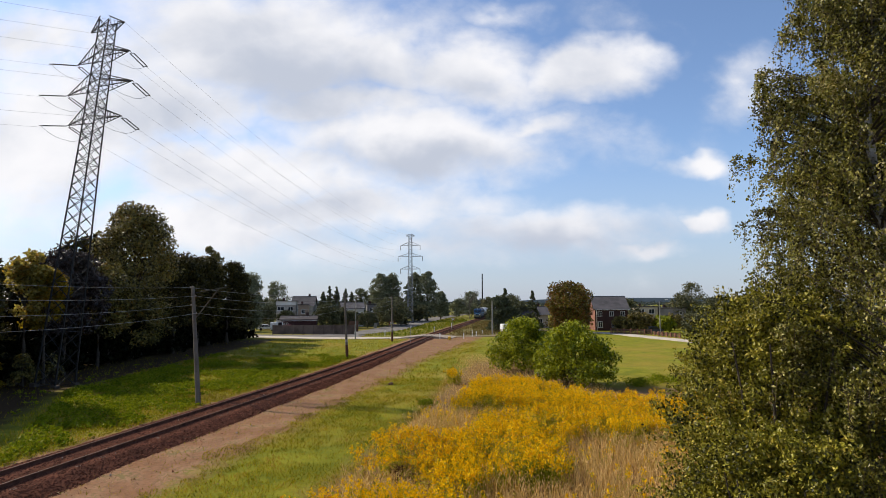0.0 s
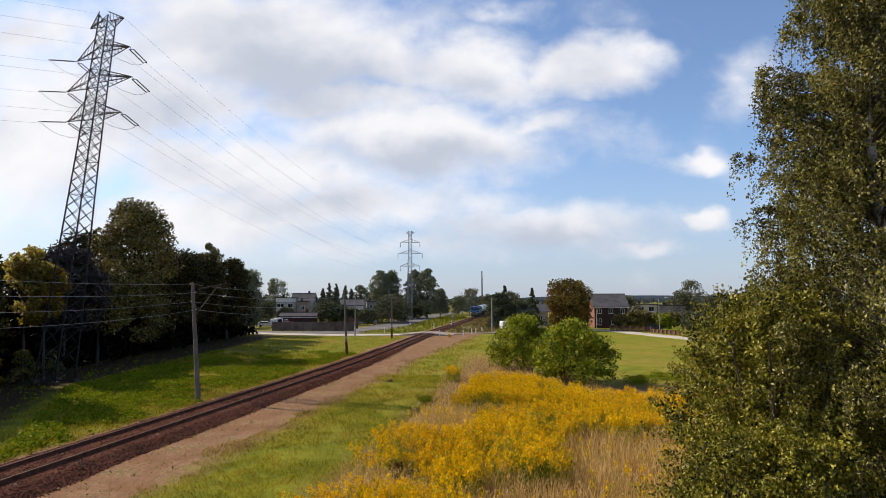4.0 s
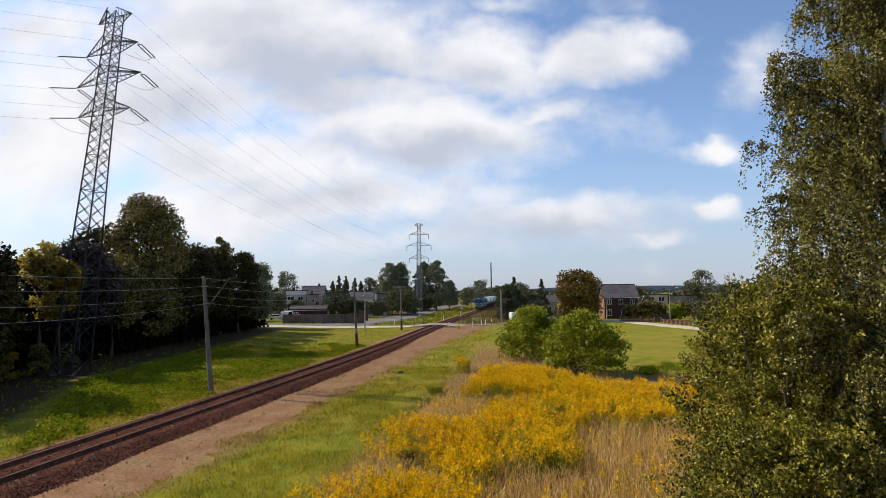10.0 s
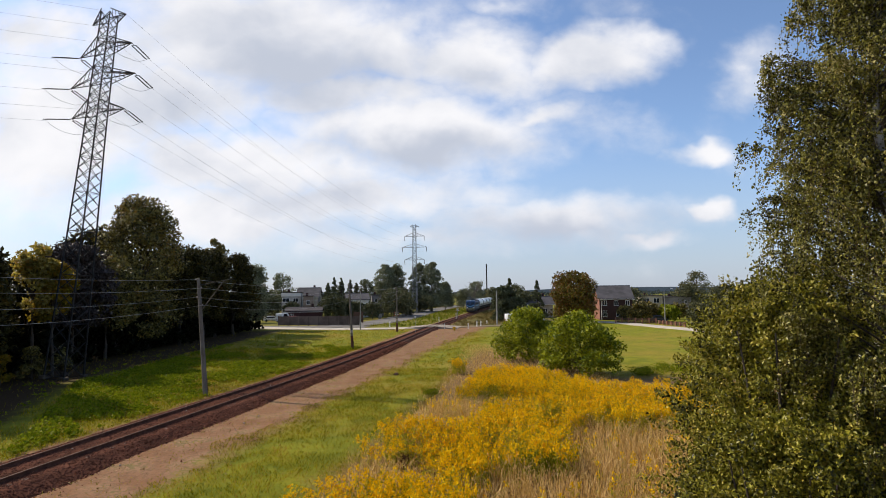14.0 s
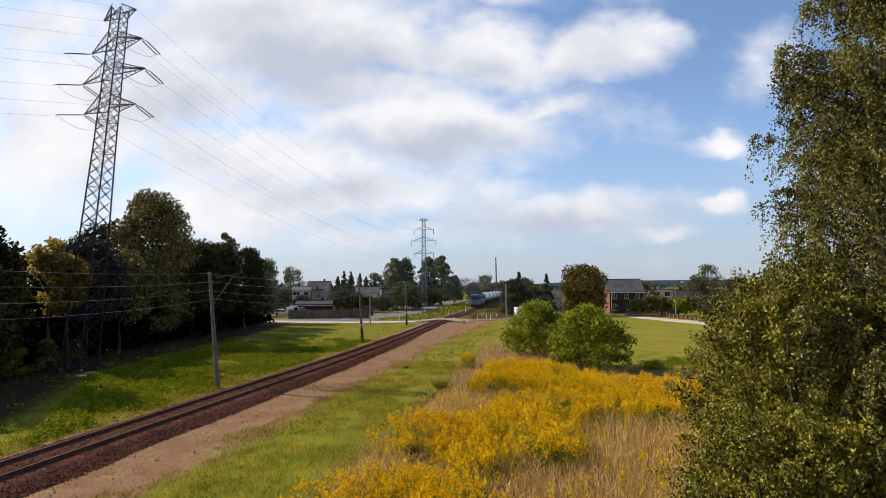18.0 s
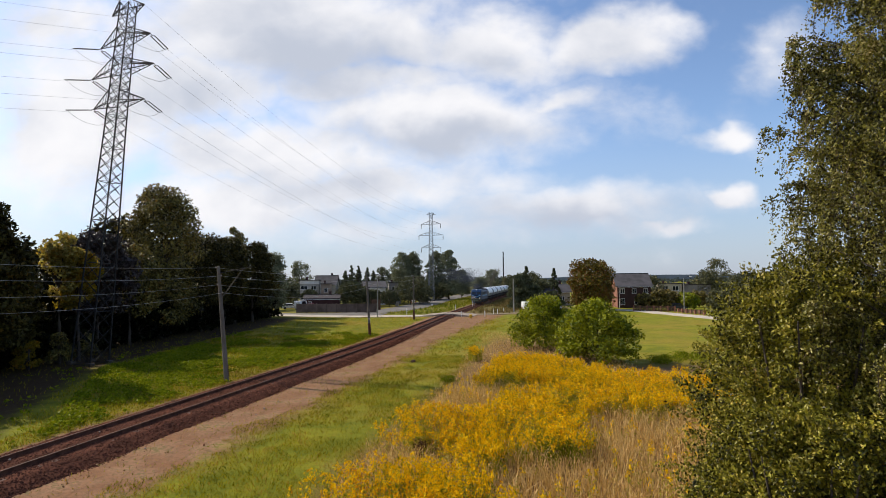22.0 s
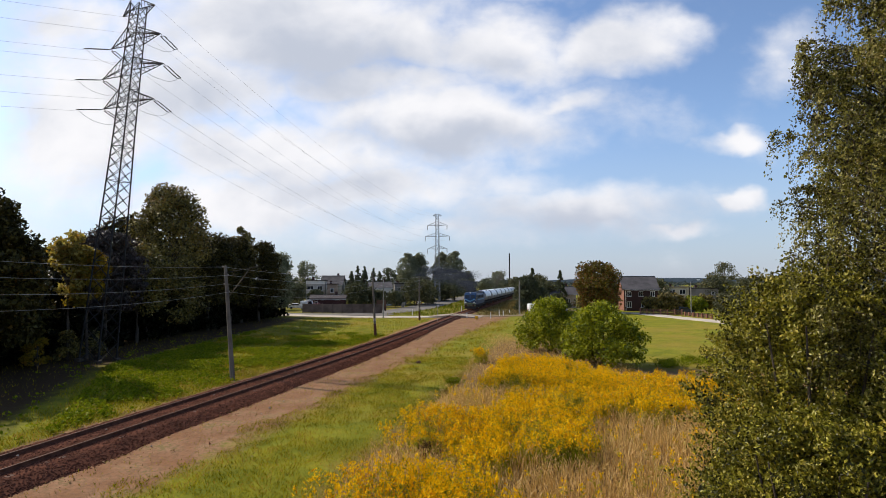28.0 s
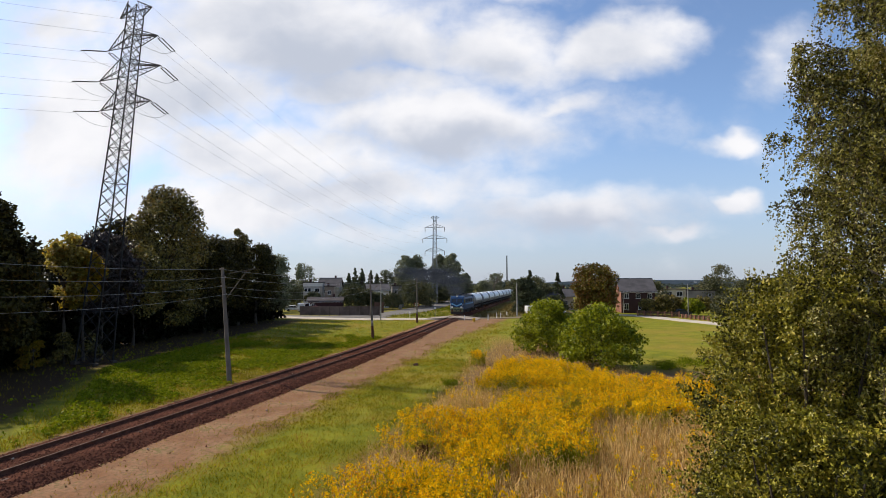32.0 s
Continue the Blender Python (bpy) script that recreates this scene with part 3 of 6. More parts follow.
# ---- power line ----
def pylon(name, label, x, y, height, rz, steel, ways, thick=1.0, arms=None, foot=1.35, hang=False, lean=0.0, waist=0.62, twist=0.0):
    """A lattice tower with three pairs of arms: legs and braces section by section, arms, insulator strings."""
    top = empty(name, x, y, 0)
    top.matrix_world = pose(x, y, 0, 0, lean, 0) @ pose(0, 0, 0, 0, 0, rz)
    ways = {b: Matrix.Rotation(radians(-rz), 3, 'Z') @ Vector((*way, 0)).normalized() for b, way in ways.items()}

    def half(z):
        u = z / height
        return foot - (foot - waist) * u / 0.62 if u < 0.62 else waist - 0.35 * (u - 0.62)
    levels = [0]
    while levels[-1] < height - 0.6:
        levels.append(min(height, levels[-1] + max(0.85, half(levels[-1]) * 1.6)))
    for a, b in ((-1, -1), (1, -1), (1, 1), (-1, 1)):
        part("leg", Geo().tube([(a * half(z), b * half(z), z) for z in levels], [0.078 * thick * (1 - 0.35 * z / height) for z in levels], 4), steel, top)
    for side in range(4):
        c, s = (1, 0, -1, 0)[side], (0, 1, 0, -1)[side]
        braces = Geo()
        for low, high in zip(levels, levels[1:]):
            p, q = half(low), half(high)
            at = lambda u, v, z: (c * u - s * v, s * u + c * v, z)
            braces.tube([at(-p, p, low), at(q, q, high)], 0.034 * thick, 3).tube([at(p, p, low), at(-q, q, high)], 0.034 * thick, 3)
            if levels.index(low) % 3 == 0:
                braces.tube([at(-p, p, low), at(p, p, low)], 0.034 * thick, 3)
        part("lattice_face", braces, steel, top)
    ties, swing = [], Matrix.Rotation(radians(twist), 3, 'Z')
    for z, reach in arms or ((height * 0.700, 4.3), (height * 0.790, 5.2), (height * 0.875, 4.2), (height * 0.975, 2.0)):
        for s in (-1, 1):
            arm, w = Geo(), half(z)
            tip = swing @ Vector((s * reach, 0, z + 0.05))
            top_arm = z > 0.93 * height
            deep = height - z if top_arm else 1.2
            for b in (-1, 1):
                arm.tube([(s * w, b * w, z), tip], 0.05 * thick, 4).tube([(s * w, b * w, z + deep), tip], 0.045 * thick, 4)
                for k in range(1, 5):
                    p, q = Vector((s * w, b * w, z)).lerp(tip, k / 5), Vector((s * w, b * w, z + deep)).lerp(tip, (k - 0.5) / 5)
                    arm.tube([p, q], 0.025 * thick, 3)
            for k in range(1, 5):
                arm.tube([Vector((s * w, -w, z)).lerp(tip, k / 5), Vector((s * w, w, z)).lerp(tip, (k + 0.6) / 5.6)], 0.025 * thick, 3)
            crossarm = part("crossarm", arm, steel, top)
            if hang and not top_arm:
                hung = Geo().tube([tip - Vector((0, 0, 0.08 * k)) for k in range(21)], [0.13 if k % 2 else 0.06 for k in range(21)], 6)
                part("insulator_string", hung, CERAMIC, crossarm, "hanging string of insulators")
            elif not top_arm:
                for b in (-1, 1):
                    string = Geo()
                    for off in (-0.2, 0.2):
                        way = ways[b] * 1.75 + Vector((0, 0, -0.38))
                        begin = tip + ways[b] * 0.25 + Vector((off, 0, -0.12))
                        string.tube([begin + way * k / 22 for k in range(23)], [0.062 * thick if k % 2 else 0.03 for k in range(23)], 6)
                    string.tube([tip, tip + ways[b] * 0.25 + Vector((0, 0, -0.12))], 0.03, 4)
                    string.tube([tip + ways[b] * 0.25 + Vector((-0.17, 0, -0.12)), tip + ways[b] * 0.25 + Vector((0.17, 0, -0.12))], 0.03, 4)
                    string.tube([tip + ways[b] * 2.0 + Vector((-0.17, 0, -0.5)), tip + ways[b] * 2.0 + Vector((0.17, 0, -0.5))], 0.03, 4)
                    part("insulator_string", string, CERAMIC, crossarm, "twin string of brown ceramic insulators")
                loop = [tip + ways[1 if u > 0 else -1] * abs(u) * 2.0 + Vector((0, 0, -0.5 - 0.9 * (1 - u * u))) for u in np.linspace(-1, 1, 11)]
                part("jumper_cable", Geo().tube(loop, 0.016, 4), CABLE, crossarm)
            ties.append((tip, top_arm))
    for a in (-1, 1):
        for b in (-1, 1):
            part("footing", Geo().box(a * foot, b * foot, 0.1, 0.5, 0.5, 0.3), BARK, top, "low weathered footing", bevel=0.04)
    return tagged(top, label, "pylon", "lattice pylons"), ties


def span(name, label, a, b, sag, radius, material, category="cable", group=""):
    a, b = Vector(a), Vector(b)
    points = [a.lerp(b, u) - Vector((0, 0, 4 * sag * u * (1 - u))) for u in np.linspace(0, 1, 25)]
    return tagged(part(name, Geo().tube(points, radius, 4, False), material), label, category, group)


P1, P2 = (-31.27, 46.5), (-6.9, 188.0)
LINE = {1: (P2[0] - P1[0], P2[1] - P1[1]), -1: (-0.87, -0.50)}
near_pylon, TIES = pylon("pylon", "tall grey lattice steel pylon at the wood's edge", *P1, 32.3, -11.5, GALVANISED, LINE, 0.95,
                         ((22.8, 4.2), (25.75, 5.1), (28.55, 4.1), (31.4, 2.64)), 0.98, lean=4.5, waist=0.58, twist=-19.0)
far_pylon, FAR_TIES = pylon("pylon", "distant lattice steel pylon above the poplars", *P2, 31.0, -11.0, DULL_STEEL, {1: LINE[1], -1: (-LINE[1][0], -LINE[1][1])}, 0.95,
                     ((18.6, 3.5), (23.0, 4.35), (26.9, 3.5), (30.2, 1.6)), 0.9, True)
bpy.context.view_layer.update()
for (near_tip, top_arm), (far_tip, _) in zip(TIES, FAR_TIES):
    for b in (-1, 1):
        tip = near_pylon.matrix_world @ near_tip
        end = far_pylon.matrix_world @ (far_tip - Vector((0, 0, 0.0 if top_arm else 1.6))) if b > 0 else tip + Vector((*LINE[-1], 0.02)) * 150
        if not top_arm:
            tip += Vector((*LINE[b], 0)).normalized() * 2.0 - Vector((0, 0, 0.5))
        span("conductor", "thin grey overhead power cable", tip, end, 4.0, 0.010 if b > 0 else 0.008, CABLE, "cable", "power cables")


# ---- telegraph line beside the track ----
def telegraph_pole(x, y, height, material, label, lean=0.0, forward=0.0, banded=False, arm=0.0):
    top = empty("telegraph_pole", x, y, 0)
    top.matrix_world = pose(x, y, 0, forward, lean, -10)
    part("pole", Geo().tube([(0, 0, -0.3), (0, 0, height * 0.5), (0, 0, height)], [0.17, 0.14, 0.105], 10), material, top, bevel=0)
    part("cap", Geo().tube([(0, 0, height), (0, 0, height + 0.06)], [0.12, 0.05], 10), material, top)
    for k, z in enumerate((height - 0.12, height - 0.75, height - 1.35, height - 1.95)):
        hook = Geo().tube([(0, 0, z), (0.16 if k % 2 else -0.16, 0, z - 0.03), (0.18 if k % 2 else -0.18, 0, z + 0.1)], 0.014, 5)
        bracket = part("insulator_hook", hook, RAIL_RUST, top)
        part("insulator", Geo().lathe(((0.02, 0.06), (0.05, 0.07), (0.045, 0.13), (0.03, 0.18)), 8, Matrix.Translation((0.18 if k % 2 else -0.18, 0, z))), PALE_STONE, bracket, "white porcelain insulator")
    if arm:
        part("strut", Geo().tube([(0.1, 0, height - 2.2), (1.9 * arm, 0, height - 0.35)], 0.03, 6), material, top)
        part("bracket_arm", Geo().tube([(0, 0, height - 0.45), (2.6 * arm, 0, height - 0.28)], 0.03, 6), GALVANISED, top)
    tie = Geo()
    for k in range(6):
        tie.tube([(0.16, 0, 0.35 + 0.14 * k), (0.24, 0, 0.36 + 0.14 * k)], 0.025, 5)
    part("step_irons", tie, RAIL_RUST, top)
    if arm and banded:
        part("band", Geo().tube([(0, 0, 1.95), (0, 0, 2.3)], [0.165, 0.162], 10), PALE_STONE, top, "white painted band")
        part("tarred_foot", Geo().tube([(0, 0, -0.2), (0, 0, 1.6)], [0.185, 0.172], 10), RAIL_RUST, top, "dark tarred foot")
    return tagged(top, label, "pole", "telegraph poles")


POLES = (
    (-21.6, 8.0, 8.4, 1.0), (-15.75, 37.8, 8.0, 5.6), (-10.32, 68.2, 8.05, 3.2), (-6.8, 97.8, 7.9, 0.5), (13.6, 118.0, 7.2, 0.0),
)
heads = []
for k, (x, y, h, lean) in enumerate(POLES):
    pole = telegraph_pole(x, y, h, OLD_WOOD if k < 4 else CONCRETE, "grey weathered telegraph pole beside the railway" if k < 4 else "pale concrete pole beside the level crossing", -lean, 0, banded=k > 1, arm=1.0 if k in (1, 2, 3) else 0.0)
    heads.append(pole)
bpy.context.view_layer.update()
for a, b in zip(heads[:3], heads[1:4]):
    for k, dz in enumerate((0.12, 0.75, 1.35, 1.95)):
        u = 0.18 if k % 2 else -0.18
        ha, hb = POLES[heads.index(a)][2], POLES[heads.index(b)][2]
        span("telegraph_wire", "thin bright telegraph wire", a.matrix_world @ Vector((u, 0, ha - dz + 0.1)), b.matrix_world @ Vector((u, 0, hb - dz + 0.1)), 0.45 + 0.10 * k, 0.0085, WIRE, "wire", "telegraph wires")


# ---- trees ----
def woods():
    # shape, place, height, reach, lowest leaves, leaf, seed, clumps
    first = (
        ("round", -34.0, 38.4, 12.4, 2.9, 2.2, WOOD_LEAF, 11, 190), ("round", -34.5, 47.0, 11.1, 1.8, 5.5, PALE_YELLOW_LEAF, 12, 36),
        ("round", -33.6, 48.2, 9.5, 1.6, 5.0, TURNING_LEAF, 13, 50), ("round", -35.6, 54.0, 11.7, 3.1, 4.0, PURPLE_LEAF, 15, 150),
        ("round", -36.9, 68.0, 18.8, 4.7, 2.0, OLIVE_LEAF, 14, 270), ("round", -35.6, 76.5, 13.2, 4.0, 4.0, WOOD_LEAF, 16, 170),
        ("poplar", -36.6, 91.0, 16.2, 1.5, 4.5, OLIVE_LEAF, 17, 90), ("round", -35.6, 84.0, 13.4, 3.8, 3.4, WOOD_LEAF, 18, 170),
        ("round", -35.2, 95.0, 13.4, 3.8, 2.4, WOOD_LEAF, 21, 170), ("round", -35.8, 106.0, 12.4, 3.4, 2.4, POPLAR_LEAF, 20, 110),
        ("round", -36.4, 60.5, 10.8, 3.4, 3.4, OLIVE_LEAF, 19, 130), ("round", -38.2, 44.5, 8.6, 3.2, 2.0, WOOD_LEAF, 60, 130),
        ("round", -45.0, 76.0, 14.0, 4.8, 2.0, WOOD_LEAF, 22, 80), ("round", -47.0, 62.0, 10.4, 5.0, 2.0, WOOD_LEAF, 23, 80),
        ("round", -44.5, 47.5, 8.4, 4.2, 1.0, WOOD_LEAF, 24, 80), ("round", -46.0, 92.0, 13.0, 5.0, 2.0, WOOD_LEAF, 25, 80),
        # the next eight stand mostly out of view, added to shade the meadow
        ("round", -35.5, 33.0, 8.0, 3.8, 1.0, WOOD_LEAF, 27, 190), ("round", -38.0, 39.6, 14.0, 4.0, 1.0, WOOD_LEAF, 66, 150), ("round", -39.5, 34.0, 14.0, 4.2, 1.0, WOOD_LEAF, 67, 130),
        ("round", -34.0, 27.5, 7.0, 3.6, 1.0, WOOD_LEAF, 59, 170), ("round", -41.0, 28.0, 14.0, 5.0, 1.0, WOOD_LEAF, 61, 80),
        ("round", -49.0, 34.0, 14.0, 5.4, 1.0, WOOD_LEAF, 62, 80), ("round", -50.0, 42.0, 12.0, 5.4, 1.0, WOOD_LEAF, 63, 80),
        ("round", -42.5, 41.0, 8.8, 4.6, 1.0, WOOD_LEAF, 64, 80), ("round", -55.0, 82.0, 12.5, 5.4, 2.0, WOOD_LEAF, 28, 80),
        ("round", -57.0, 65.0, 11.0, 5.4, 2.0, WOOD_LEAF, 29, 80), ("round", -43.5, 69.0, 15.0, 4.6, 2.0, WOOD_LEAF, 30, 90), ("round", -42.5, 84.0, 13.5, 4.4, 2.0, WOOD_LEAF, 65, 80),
    )
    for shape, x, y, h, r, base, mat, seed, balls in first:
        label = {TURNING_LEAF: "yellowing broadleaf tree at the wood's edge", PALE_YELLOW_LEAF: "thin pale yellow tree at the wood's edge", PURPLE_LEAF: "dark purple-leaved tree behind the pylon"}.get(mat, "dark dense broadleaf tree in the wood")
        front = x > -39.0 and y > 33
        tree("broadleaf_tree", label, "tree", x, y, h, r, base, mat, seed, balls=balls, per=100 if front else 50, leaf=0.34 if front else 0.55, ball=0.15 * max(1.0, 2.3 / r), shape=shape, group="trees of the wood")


woods()
rng = random.Random(17)
# bushes added as a dark backing where the wood's interior is only shade
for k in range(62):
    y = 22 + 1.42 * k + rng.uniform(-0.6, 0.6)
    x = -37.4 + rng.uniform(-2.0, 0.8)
    tree("undergrowth_bush", "near-black bush filling in the deep shade inside the wood", "bush", x, y, rng.uniform(4.5, 7.2), rng.uniform(1.8, 2.5), 0.1, SHADE_LEAF, 300 + k, balls=46, per=26, leaf=0.64, ball=0.2, shape="bush", group="undergrowth")
for k in range(6):
    y = 29 + 4.6 * k + rng.uniform(-1.5, 1.5)
    tree("undergrowth_bush", "low leafy bush at the wood's edge", "bush", -34.6 + rng.uniform(-1.0, 0.8), y, rng.uniform(1.4, 2.8), rng.uniform(0.8, 1.4), 0.1, OLIVE_LEAF if k % 3 else TURNING_LEAF, 400 + k, balls=24, per=60, leaf=0.22, ball=0.2, shape="bush", group="undergrowth")
BUSHES = ((9.4, 54.8, 4.85, 3.2, 31), (12.1, 45.5, 4.7, 3.4, 32))
for x, y, h, r, seed in BUSHES:
    tree("walnut_bush", "fresh green rounded bush with drooping leaves in the meadow", "bush", x, y, h, r, 0.5, BUSH_LEAF, seed, balls=110, per=105, leaf=0.25, ball=0.13, shape="bush", group="green bushes")
tree("maple_tree", "round tree half turned yellow and rust brown", "tree", 32.2, 125.0, 11.0, 5.4, 1.2, MAPLE_LEAF, 33, balls=130, per=90, leaf=0.5, ball=0.15)
tree("spruce_tree", "dark conifer by the crossing", "tree", 18.1, 129.6, 10.1, 3.0, 0.5, NEEDLE, 34, balls=110, per=80, leaf=0.45, ball=0.14, shape="conifer")
tree("spruce_tree", "dark conifer by the crossing", "tree", 16.1, 129.2, 8.1, 2.8, 0.4, NEEDLE, 39, balls=90, per=80, leaf=0.45, ball=0.14, shape="bush")
tree("thuja_tree", "dark green tree behind the pale pole", "tree", 24.8, 130.0, 9.6, 2.7, 0.4, NEEDLE, 35, balls=100, per=80, leaf=0.4, ball=0.14, shape="conifer")
for x, y, h, r, seed in ((-18.6, 205, 17.4, 4.6, 36), (-14.6, 208, 18.0, 4.4, 37), (-6.0, 208, 18.0, 4.4, 38), (-1.0, 206, 18.4, 4.6, 40), (4.4, 222, 11.0, 3.6, 41)):
    tree("poplar_tree", "tall grey-green poplar beyond the road", "tree", x, y, h, r, 1.6, POPLAR_LEAF, seed, balls=170, per=70, leaf=0.52, ball=0.13, shape="dome", group="poplars")




# ---- the birch and the shrub close to the camera ----
def birch(x, y, seed, label, limbs=300, thick=96, leaf=0.054):
    rng = np.random.default_rng(seed)
    height = 15.2
    top = empty("birch_tree", x, y, 0)
    trunk = [(0.10 * math.sin(h * 0.5), 0.08 * math.cos(h * 0.6), h) for h in np.linspace(-0.2, height - 0.5, 10)]
    part("trunk", Geo().tube(trunk, [0.17 * (1 - 0.1 * i) + 0.01 for i in range(10)], 12), PALE_BARK, top, "pale peeling birch trunk", rounded=True)
    spots, twigs = [], Geo()
    for k in range(limbs):
        z1 = 2.6 + rng.uniform(0, 1) * (height - 2.9)
        a = rng.uniform(0, math.tau)
        reach = float(np.interp(z1, (2.5, 7.0, 8.2, 9.2, 10.3, 11.6, 13.5, 15.2), (2.65, 2.7, 2.5, 2.28, 2.0, 1.68, 1.12, 0.35))) * rng.uniform(0.5, 1.0) ** 0.6
        out = Vector((math.cos(a), math.sin(a), 0))
        z0 = max(0.8, z1 - 0.55 * reach)
        line = [Vector((0.1 * math.sin(z0 * 0.5), 0.08 * math.cos(z0 * 0.6), z0)) + out * reach * u + Vector((0, 0, (z1 - z0) * (1.7 * u - 0.7 * u * u))) for u in np.linspace(0, 1, 6)]
        part("limb", Geo().tube(line, [0.026, 0.020, 0.014, 0.009, 0.006, 0.003], 4), BARK, top)
        for k_strand in range(14):
            u = rng.uniform(0.12, 1.0) ** 0.7 if k_strand > 1 else rng.uniform(0.86, 0.98)
            i = min(4, int(u * 5))
            begin = line[i].lerp(line[i + 1], u * 5 - i)
            length = rng.uniform(0.3, 1.05 if k_strand > 1 else 0.6)
            swing = Vector((rng.normal() * 0.16, rng.normal() * 0.16, 0)) + out * 0.06
            strand = [begin + swing * (v ** 0.6) + Vector((0, 0, 0.08 * v - length * v * v)) for v in np.linspace(0, 1, 5)]
            if k_strand % 2:
                twigs.tube(strand[::2], [0.006, 0.004, 0.002], 3, False)
            n = int(thick * length)
            v = rng.uniform(0.02, 1.0, n)
            base, swing = np.array(begin), np.array(swing)
            spots.append(base + swing * (v ** 0.6)[:, None] + np.stack([np.zeros(n), np.zeros(n), 0.08 * v - length * v * v], 1) + rng.normal(size=(n, 3)) * 0.045)
    tagged(part("twig_mass", twigs, TWIG, top), kind="stuff")
    tagged(part("foliage", quad_mesh("foliage", leaves(rng, np.concatenate(spots), leaf, 0.55, 0.35, 0.62)), BIRCH_LEAF, top, "small olive-green hanging birch leaves"), kind="stuff")
    return tagged(top, label, "tree", "birches")


def shrub(name, label, x, y, height, radius, seed, count, mat, leaf=0.072, base=0.3, stems=9):
    """Several stems from the ground and a dense ragged mass of leafy sprays."""
    rng = np.random.default_rng(seed)
    top = empty(name, x, y, 0)
    spots = []
    for k in range(stems):
        a = k / stems * math.tau + rng.uniform(-0.3, 0.3)
        out = Vector((math.cos(a), math.sin(a), 0))
        stem = Geo().tube([out * 0.15 - Vector((0, 0, 0.1)), out * radius * 0.35 + Vector((0, 0, height * 0.45)), out * radius * rng.uniform(0.5, 0.8) + Vector((0, 0, height * 0.88))], [0.06, 0.045, 0.012], 6)
        part("stem", stem, BARK, top)
    for k in range(count):
        h = rng.uniform(0, 1)
        reach = radius * math.sqrt(max(0.02, 1 - max(0, (h - 0.35) / 0.68) ** 2)) * rng.uniform(0.8, 1.1)
        a, u = rng.uniform(0, math.tau), rng.uniform(0.3, 1) ** 0.5
        c = np.array((reach * u * math.cos(a), reach * u * math.sin(a), base + h * (height - base)))
        way = np.array((math.cos(a), math.sin(a), rng.uniform(-0.2, 0.9)))
        way /= np.linalg.norm(way)
        n = 88
        t = rng.uniform(-0.35, 0.4, n)
        spots.append(c + way * t[:, None] + rng.normal(size=(n, 3)) * (0.035 + 0.11 * (0.4 - t))[:, None])
    spots = np.concatenate(spots)
    tagged(part("foliage", quad_mesh("foliage", leaves(rng, spots[spots[:, 2] > 0.1], leaf, 0.35, 0.3, 0.58)), mat, top), kind="stuff")
    return tagged(top, label, "shrub", "shrubs under the birch")


birch(8.2, 9.4, 71, "tall slender birch with hanging olive-green leaves")
birch(11.2, 12.6, 72, "tall birch with hanging leaves behind another birch", 200, 34, 0.085)
shrub("dogwood_shrub", "dense dark green shrub with glossy leaves beside the birch", 6.75, 10.6, 6.9, 2.15, 81, 1150, SHRUB_LEAF)
shrub("dogwood_shrub", "lower dark green shrub with glossy leaves under the birch", 5.75, 8.9, 4.6, 1.75, 82, 850, SHRUB_LEAF)
shrub("dogwood_shrub", "small dark green shrub with glossy leaves under the birch", 8.0, 11.8, 7.4, 1.5, 83, 350, SHRUB_LEAF)


# ---- weeds, tall grass and lawn ----
def scatter(rng, count, x0, x1, y0, y1, keep):
    """Places in a rectangle, kept by a chance that depends on the place."""
    xs, ys, luck = rng.uniform(x0, x1, count), rng.uniform(y0, y1, count), rng.uniform(0, 1, count)
    return np.array([(x, y, -0.03) for x, y, u in zip(xs, ys, luck) if u < keep(x, y)])


def patchy(x, y, scale, shift):
    return noise.noise((x * scale + shift, y * scale - shift, shift)) + 0.5 * noise.noise((x * scale * 3.1, y * scale * 3.1 + shift, shift))


def blades(rng, roots, height, width, bend=0.35, spread=0.4):
    """Upright tapering blades: a quad each, bent over at the tip."""
    n = len(roots)
    a = rng.uniform(0, math.tau, n)
    side = np.stack([np.cos(a), np.sin(a), np.zeros(n)], 1)
    h = (height * (1 + spread * rng.uniform(-1, 1, n)))[:, None]
    lean = rng.normal(size=(n, 3)) * bend
    lean[:, 2] = 1
    lean /= np.linalg.norm(lean, axis=1, keepdims=True)
    tip = roots + lean * h
    w = side * width / 2
    return np.stack([roots - w, roots + w, tip + w * 0.25, tip - w * 0.25], 1)


def arched(name, rng, roots, height, width, bend, extra):
    """Stalks of two bent pieces each, and loose quads (seed heads, leaves) in the same mesh."""
    n = len(roots)
    a = rng.uniform(0, math.tau, n)
    w = np.stack([np.cos(a), np.sin(a), np.zeros(n)], 1) * width / 2
    h = np.asarray(height)[:, None]
    lean = rng.normal(size=(n, 3)) * bend * 0.5
    lean[:, 2] = 0
    knee = roots + (lean * 0.5 + np.array((0, 0, 0.62))) * h
    tip = knee + (lean * 1.6 + np.array((0, 0, 0.36))) * h
    verts = np.stack([roots - w, roots + w, knee + w * 0.7, knee - w * 0.7, tip + w * 0.15, tip - w * 0.15], 1).reshape(-1, 3)
    base = 6 * np.arange(n)[:, None]
    faces = np.concatenate([base + np.array((0, 1, 2, 3)), base + np.array((3, 2, 4, 5))])
    heads = leaves(rng, (tip + (tip - knee) * 0.05)[::2], 0.13, -0.7, 0.4, 0.17)
    loose = np.concatenate([heads, extra]).reshape(-1, 3)
    me = bpy.data.meshes.new(name)
    me.from_pydata(np.concatenate([verts, loose]), [], np.concatenate([faces, len(verts) + np.arange(len(loose)).reshape(-1, 4)]))
    return me


